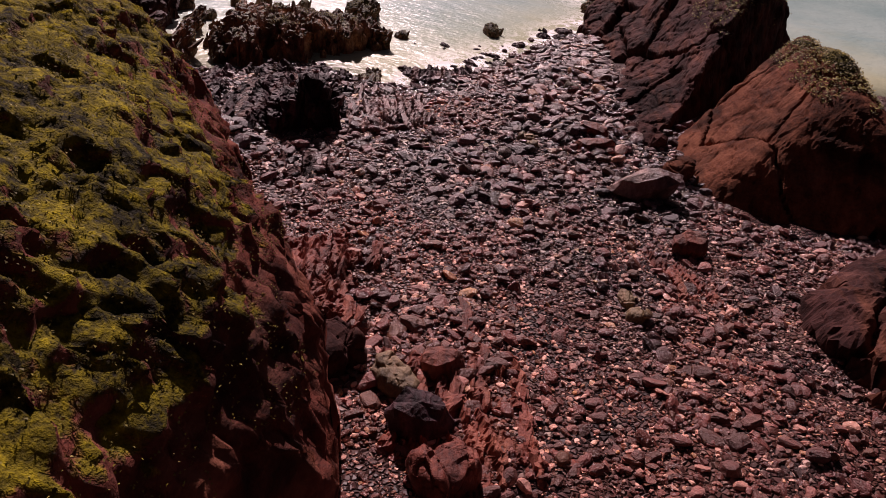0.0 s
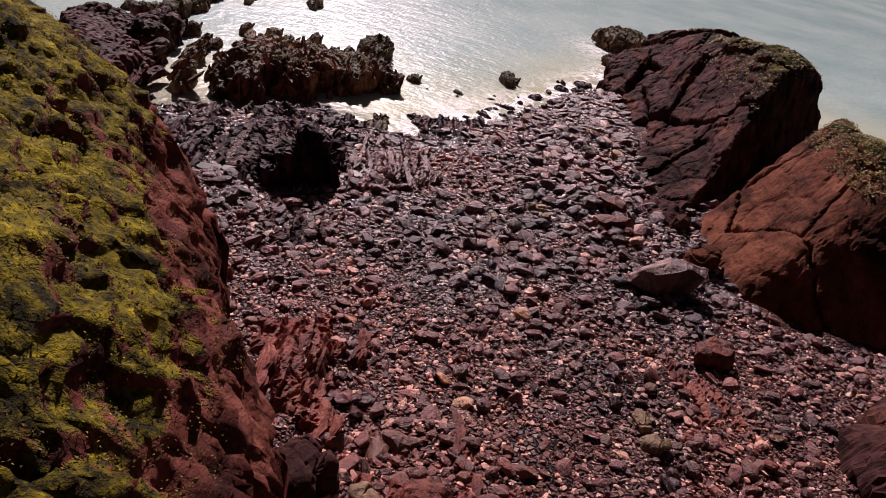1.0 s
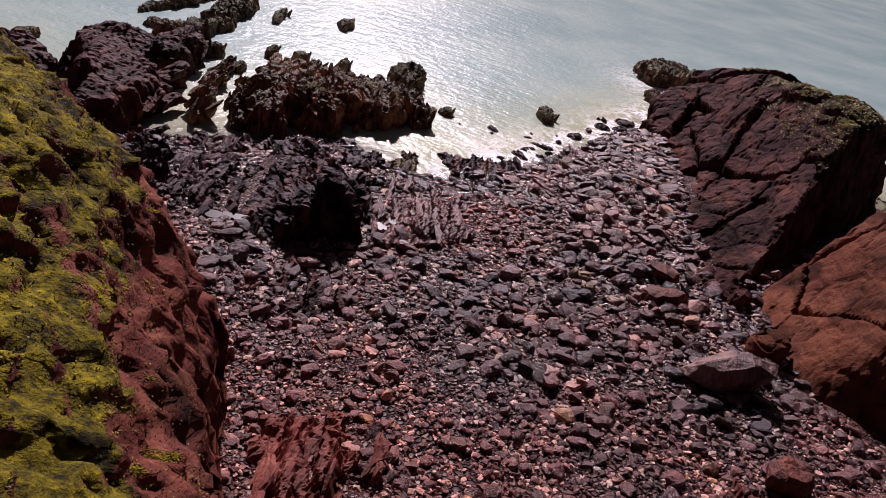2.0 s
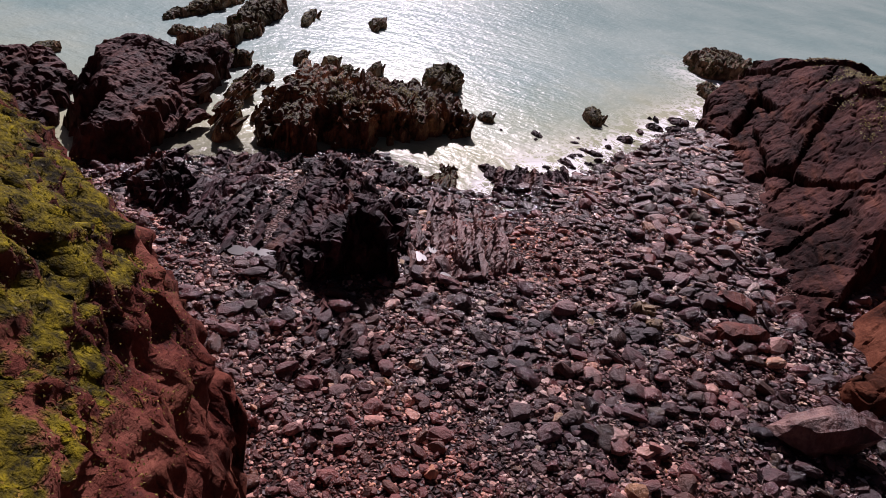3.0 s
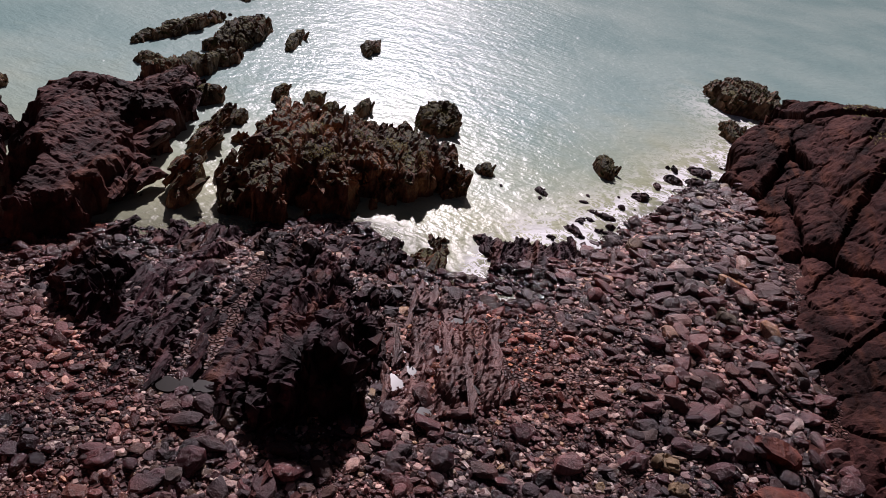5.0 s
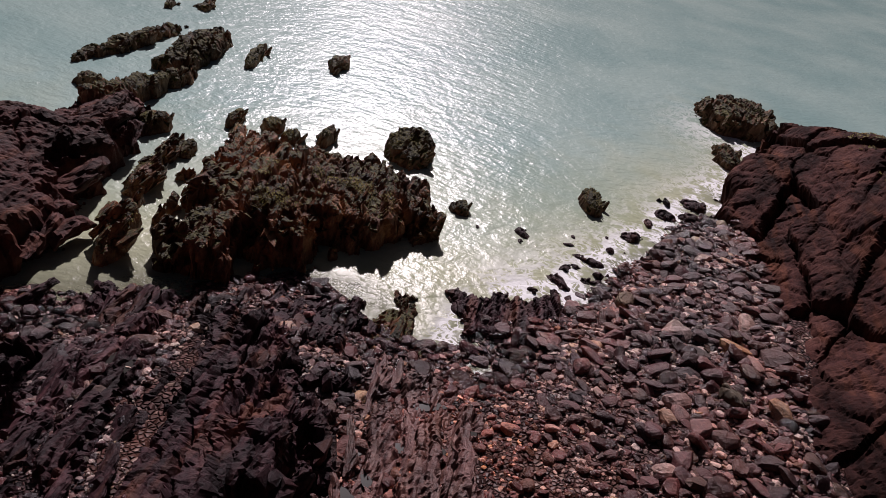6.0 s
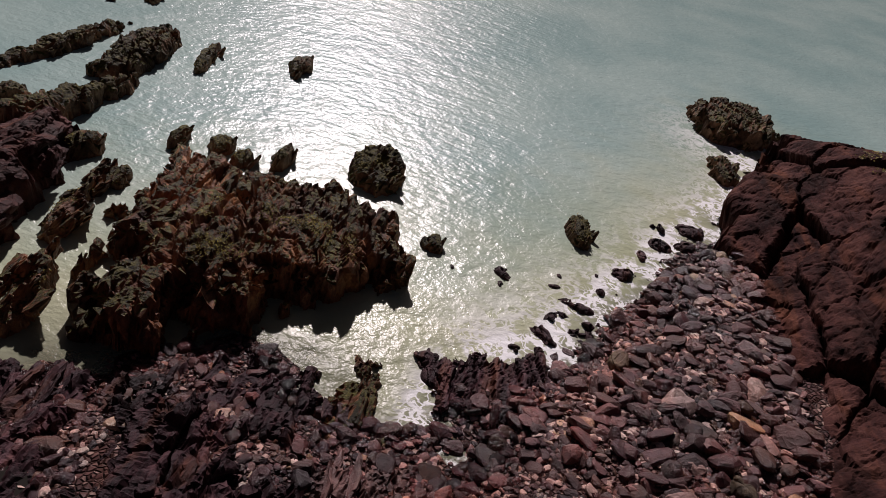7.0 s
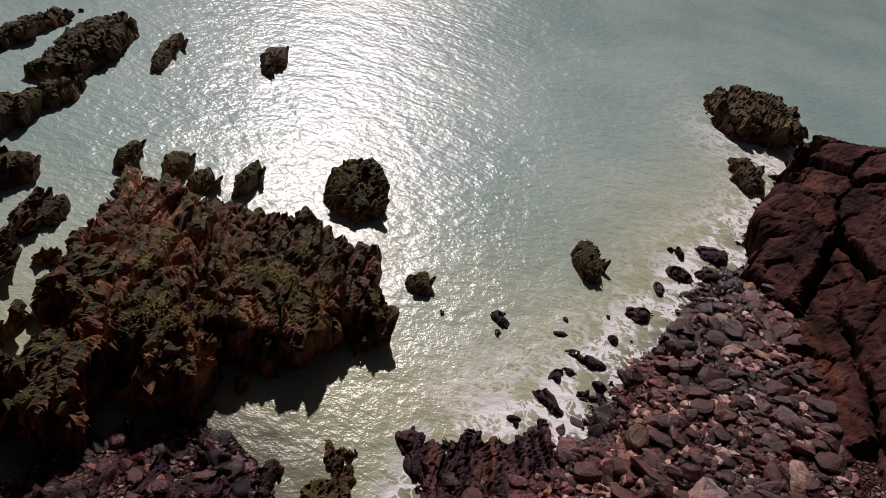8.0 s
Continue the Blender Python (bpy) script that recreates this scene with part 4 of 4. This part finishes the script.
for k, (x, y, r_) in enumerate([(-3.1, 56, 0.3), (-1.9, 59.7, 0.22), (-0.7, 56.9, 0.3), (1.3, 58.8, 0.22), (2.3, 59.2, 0.4), (-0.2, 55, 0.3), (1.4, 55, 0.35), (1.0, 54.3, 0.4), (-2.0, 51.9, 0.35), (5.9, 63.4, 0.5), (-5.0, 50.1, 0.35), (4.5, 64.7, 0.5), (6.4, 65.2, 0.9), (4.5, 61.5, 0.6), (-5.4, 56.2, 0.3), (-0.9, 53.2, 0.45), (2.2, 57.6, 0.35), (-0.7, 54.6, 0.45), (-0.5, 57.8, 0.35), (0.2, 55.8, 0.50), (2.6, 59.4, 0.40), (3.5, 61.5, 0.60), (-3.1, 56.8, 0.45), (-2.0, 52.1, 0.35), (-5.2, 50.0, 0.50), (-4.8, 49.2, 0.40), (-3.6, 48.3, 0.60), (-2.5, 48.6, 0.45), (1.4, 57.4, 0.35), (4.6, 62.9, 0.50), (0.7, 54.0, 0.40)]):
    r_ *= (1.25, 0.6, 0.9, 0.45, 1.0)[k % 5]
    tagged(massif("rock_awash", boulder_outline(x, y, r_ * 0.8, r_ * (1.2 + 0.25 * (k % 4)), 0.9 * k, 7, 340 + k), [(x, y, 0.04 + 0.26 * r_)], rock_black, "dark wet rock awash in the surf", boxy=0.7, n=60, rings=18, swell=0.05, step=0.12, crack=0.03, fine=0.03, bed=(0.5, 0.8, 0.5), foot=0.0, sink=0.5, seed=340 + k, smooth=False), group="rocks awash")
pool_mat, pool_tree, pool_skin = nodes_of("pool water")
pool_skin.inputs["Base Color"].default_value, pool_skin.inputs["Roughness"].default_value, pool_skin.inputs["IOR"].default_value = (0.02, 0.017, 0.014, 1), 0.24, 1.33
for k, (x, y, rx, ry) in enumerate([(-12.3, 34.3, 0.3, 0.22), (-11.3, 34.7, 0.28, 0.2), (-11.8, 34.5, 0.2, 0.25), (-6.0, 37.6, 0.25, 0.35), (-5.5, 38.4, 0.14, 0.4), (-4.1, 40.6, 0.15, 0.45), (-14.6, 40.2, 0.3, 0.4), (-4.8, 36.6, 0.2, 0.3), (-3.4, 38.4, 0.14, 0.4), (-5.2, 40.2, 0.16, 0.5), (-4.6, 42.4, 0.14, 0.45), (-3.2, 41.4, 0.12, 0.35), (-6.3, 39.6, 0.12, 0.4)]):
    ring = boulder_outline(x, y, rx * 1.3, ry * 1.3, 0.2 * k, 22, 380 + k)
    zp = float(ground_z(np.array([x]), np.array([y]))[0]) + 0.13
    pts = [(px_, py_, zp) for px_, py_ in ring] + [(px_, py_, zp - 0.4) for px_, py_ in ring] + [(x, y, zp)]
    n_ = len(ring)
    tris = [(i, (i + 1) % n_, 2 * n_) for i in range(n_)] + [(i, n_ + i, (i + 1) % n_) for i in range(n_)] + [((i + 1) % n_, n_ + i, n_ + (i + 1) % n_) for i in range(n_)]
    tagged(new("tide_pool", mesh_from("tide_pool", pts, tris, pool_mat, False)), "still shallow pool of sea water among stones", "pool", "tide pools")
    OUTLINES.append((np.array(ring), 0.1))


# ---- stones of the beach ----
def lump(r, flat, sides):
    """One rounded stone: a convex body, its places and triangles."""
    bm = bmesh.new()
    for _ in range(sides):
        v = Vector((r.gauss(0, 1), r.gauss(0, 1), r.gauss(0, 1))).normalized()
        v = Vector([math.copysign(abs(c) ** 0.8, c) for c in v])
        bm.verts.new((v.x * 0.5, v.y * 0.38, v.z * flat))
    res = bmesh.ops.convex_hull(bm, input=bm.verts)
    bmesh.ops.delete(bm, geom=[g for g in res["geom_interior"] if isinstance(g, bmesh.types.BMVert)], context="VERTS")
    bmesh.ops.triangulate(bm, faces=bm.faces)
    bm.verts.index_update()
    out = np.array([v.co[:] for v in bm.verts]), np.array([[v.index for v in f.verts] for f in bm.faces])
    bm.free()
    return out


def refined(form, seed):
    """The same stone with its faces split, its edges worn and its skin a little uneven."""
    v, f = form
    g = np.random.default_rng(seed)
    ids, vs, fs = {}, [p for p in v], []

    def mid(a, b):
        key = (min(a, b), max(a, b))
        if key not in ids:
            ids[key] = len(vs)
            vs.append((v[a] + v[b]) / 2)
        return ids[key]

    for a, b, c in f:
        ab, bc, ca = mid(a, b), mid(b, c), mid(c, a)
        fs += [(a, ab, ca), (b, bc, ab), (c, ca, bc), (ab, bc, ca)]
    vs, fs = np.array(vs), np.array(fs)
    near_sum, count = np.zeros_like(vs), np.zeros(len(vs))
    for a, b in ((0, 1), (1, 2), (2, 0)):
        np.add.at(near_sum, fs[:, a], vs[fs[:, b]])
        np.add.at(near_sum, fs[:, b], vs[fs[:, a]])
        np.add.at(count, fs[:, a], 1)
        np.add.at(count, fs[:, b], 1)
    vs = vs + 0.45 * (near_sum / count[:, None] - vs) + g.normal(0, 0.008, vs.shape)
    return vs * 1.06, fs


rs = random.Random(7)
TEMPLATES = [worn(rs, rs.uniform(0.10, 0.22), rs.randint(5, 7)) for _ in range(12)] + [lump(rs, rs.uniform(0.14, 0.26), rs.randint(16, 23)) for _ in range(22)]
WORN_TEMPLATES = [refined(form, k) for k, form in enumerate(TEMPLATES)]
TEMPLATE_MESHES = [mesh_from("stone", v, f, stone_mat, False) for v, f in WORN_TEMPLATES]


def scatter(count, lo, hi, power, seed, wet=0.5, ahead=70):
    """Places, sizes and turns of stones strewn over the beach."""
    g = np.random.default_rng(seed)
    x, y = g.uniform(-30, 20, count), g.uniform(5, ahead, count)
    d = np.interp(x, SHORE_X, SHORE_Y) - y
    keep = (d > -wet) | ((x > -5) & (d > -3.2) & (g.random(count) < 0.42))
    keep &= g.random(count) < np.clip((y - 5) / 7, 0, 1) * np.clip((21 - x) / 3, 0, 1) * np.clip((ahead + 1 - y) / 6, 0, 1)
    for o, margin in OUTLINES:
        keep &= from_edge(o, x, y) < margin
    x, y = x[keep], y[keep]
    size = lo * (hi / lo) ** (g.random(len(x)) ** power)
    patch = grain(np.stack([x * 0.22, y * 0.22, 0 * x], 1), 77)
    size *= np.clip(0.72 + 0.28 * patch + 0.17 * np.clip((y - 16) / 20, 0, 1) + 0.25 * np.clip((y - 38) / 12, 0, 1) + 0.35 * np.clip((x - 1) / 8, 0, 1) * np.clip((y - 27) / 8, 0, 1), 0.45, 1.8)
    size *= 1 - 0.42 * np.exp(-((x + 3.4) ** 2 + (y - 41) ** 2) / 16)
    turn = g.normal(0.2, 0.9, len(x))
    tip, roll_ = g.normal(-0.06, 0.25, len(x)), g.normal(0.0, 0.28, len(x))
    return x, y, size, turn, tip, roll_, g.integers(0, len(TEMPLATES), len(x))


def turns(turn, tip, roll_):
    ca, sa, cb, sb, cc, sc = np.cos(roll_), np.sin(roll_), np.cos(tip), np.sin(tip), np.cos(turn), np.sin(turn)
    rx = np.zeros((len(turn), 3, 3)); ry = rx.copy(); rz = rx.copy()
    rx[:, 0, 0] = 1; rx[:, 1, 1] = rx[:, 2, 2] = cb; rx[:, 1, 2] = -sb; rx[:, 2, 1] = sb
    ry[:, 1, 1] = 1; ry[:, 0, 0] = ry[:, 2, 2] = ca; ry[:, 0, 2] = sa; ry[:, 2, 0] = -sa
    rz[:, 2, 2] = 1; rz[:, 0, 0] = rz[:, 1, 1] = cc; rz[:, 0, 1] = -sc; rz[:, 1, 0] = sc
    return rz @ rx @ ry


def strew(name, x, y, size, turn, tip, roll_, kind, lift, label, forms=None, material=None):
    """Many stones in one mesh."""
    forms = forms or TEMPLATES
    kind = kind % len(forms)
    vs, fs, at = [], [], 0
    z = ground_z(x, y) + lift * size
    m = turns(turn, tip, roll_) * size[:, None, None]
    for k, (tv, tf) in enumerate(forms):
        sel = np.nonzero(kind == k)[0]
        v = np.einsum("nij,vj->nvi", m[sel], tv) + np.stack([x[sel], y[sel], z[sel]], 1)[:, None]
        f = tf[None] + (at + np.arange(len(sel)) * len(tv))[:, None, None]
        vs.append(v.reshape(-1, 3)), fs.append(f.reshape(-1, 3))
        at += len(sel) * len(tv)
    ob = new(name, mesh_from(name, np.concatenate(vs), np.concatenate(fs), material or stone_mat, False))
    ob.parent = ground
    return tagged(ob, label, kind="stuff")


x, y, size, turn, tip, roll_, kind = scatter(86000, 0.18, 0.45, 1.3, 11)
strew("cobbles", x, y, size, turn, tip, roll_, kind, 0.05, "small flat reddish-grey cobbles", None, pebble_mat)
x, y, size, turn, tip, roll_, kind = scatter(50000, 0.14, 0.27, 1.2, 13, ahead=38)
strew("pebbles", x, y, size, turn, tip, roll_, kind, 0.08, "small worn red and pale pebbles", [lump(rs, rs.uniform(0.2, 0.3), rs.randint(7, 9)) for _ in range(14)], pebble_mat)
x, y, size, turn, tip, roll_, kind = scatter(18500, 0.38, 1.1, 2.4, 12)
near = np.zeros(len(x), bool)
order = np.argsort(-size * ((y > 22) & (y < 47) & (np.abs(x + 0.5) < 9)))
near[order[:300]] = True
large = size > 0.5
for some, forms in ((~near & large, WORN_TEMPLATES), (~near & ~large, TEMPLATES)):
    strew("stones", *(v[some] for v in (x, y, size, turn, tip, roll_, kind)), 0.10, "broken slabs of reddish-brown rock", forms)
z = ground_z(x, y)
rot = turns(turn, tip, roll_)
for k in np.nonzero(near)[0]:
    ob = part("stone", TEMPLATE_MESHES[kind[k]], ground)
    s = float(size[k])
    ob.matrix_basis = Matrix.Translation((float(x[k]), float(y[k]), float(z[k]) + 0.12 * s)) @ Matrix(rot[k].tolist()).to_4x4() @ Matrix.Diagonal((s, s, s, 1))


# ---- grass on the heights ----
def grass(host, lowest, count, seed, material, label, tall=0.12):
    """Blades in tufts on what faces up above a height, as one cover."""
    g = np.random.default_rng(seed)
    me = host.data
    co = np.empty(len(me.vertices) * 3, np.float32)
    me.vertices.foreach_get("co", co)
    co = co.reshape(-1, 3).astype(float)
    no = np.empty(len(me.vertices) * 3, np.float32)
    me.vertices.foreach_get("normal", no)
    no = no.reshape(-1, 3)
    growth = rough(co * 0.5, 3, seed) + np.clip((co[:, 2] - lowest) / 2.0, 0, 1)
    pick = np.nonzero((co[:, 2] > lowest) & (no[:, 2] > 0.15) & (growth > 0.35))[0]
    pick = g.choice(pick, min(count, len(pick)), replace=False)
    blades = 4
    root = np.repeat(co[pick], blades, 0) + g.normal(0, 0.09, (len(pick) * blades, 3)) * (1, 1, 0.3)
    a = g.uniform(0, 2 * np.pi, len(root))
    h = tall * g.uniform(0.4, 1.1, len(root))
    out = np.stack([np.cos(a), np.sin(a), 0 * a], 1)
    wide = np.stack([-np.sin(a), np.cos(a), 0 * a], 1) * (0.25 * tall + 0.012)
    tip = root + out * (h * g.uniform(0.8, 1.5, len(root)))[:, None] + np.array((0, 0, 1.0)) * (h * 0.3)[:, None]
    root = root - (0, 0, 0.02)
    v = np.stack([root - wide, root + wide, tip], 1).reshape(-1, 3)
    f = np.arange(len(v)).reshape(-1, 3)
    return tagged(part("grass_cover", mesh_from("grass_cover", v, f, material, False), host, label), kind="stuff")


def grass_material():
    m, t, b = nodes_of("coastal grass")
    geo = node(t, "ShaderNodeNewGeometry")
    col = ramp(t, geo.outputs["Random Per Island"], [(0.0, (0.11, 0.088, 0.010)), (0.5, (0.22, 0.175, 0.015)), (0.85, (0.36, 0.285, 0.024)), (1.0, (0.44, 0.35, 0.08))])
    patch = speck(t, geo.outputs["Position"], 0.9, 4, 0.65)
    t.links.new(blend(t, 1.0, col, ramp(t, patch, [(0.38, 0.4), (0.6, 1.0)]), "MULTIPLY"), b.inputs["Base Color"])
    b.inputs["Roughness"].default_value = 0.7
    return m


grass_mat = grass_material()
for rock in [o for o in scene.objects if o.name.split(".")[0] in ("islet", "reef")]:
    crown = max(v.co.z for v in rock.data.vertices)
    cover = grass(rock, crown * (0.75 if rock == reef else 0.6), 700 if rock == reef else 130, 65, grass_mat, "olive-yellow seaweed clinging to the top", 0.06)
    cover.name = "weed_cover"
grass(headland, 6.6, 30000, 61, grass_mat, "short yellow-green grass and lichen tufts", 0.03)
grass(fin_a, 5.4, 2600, 62, grass_mat, "olive turf on the crest", 0.13)
grass(fin_b, 6.1, 2600, 63, grass_mat, "olive turf on the crest", 0.13)
grass(stack, 2.9, 1500, 64, grass_mat, "olive turf on the top", 0.13)
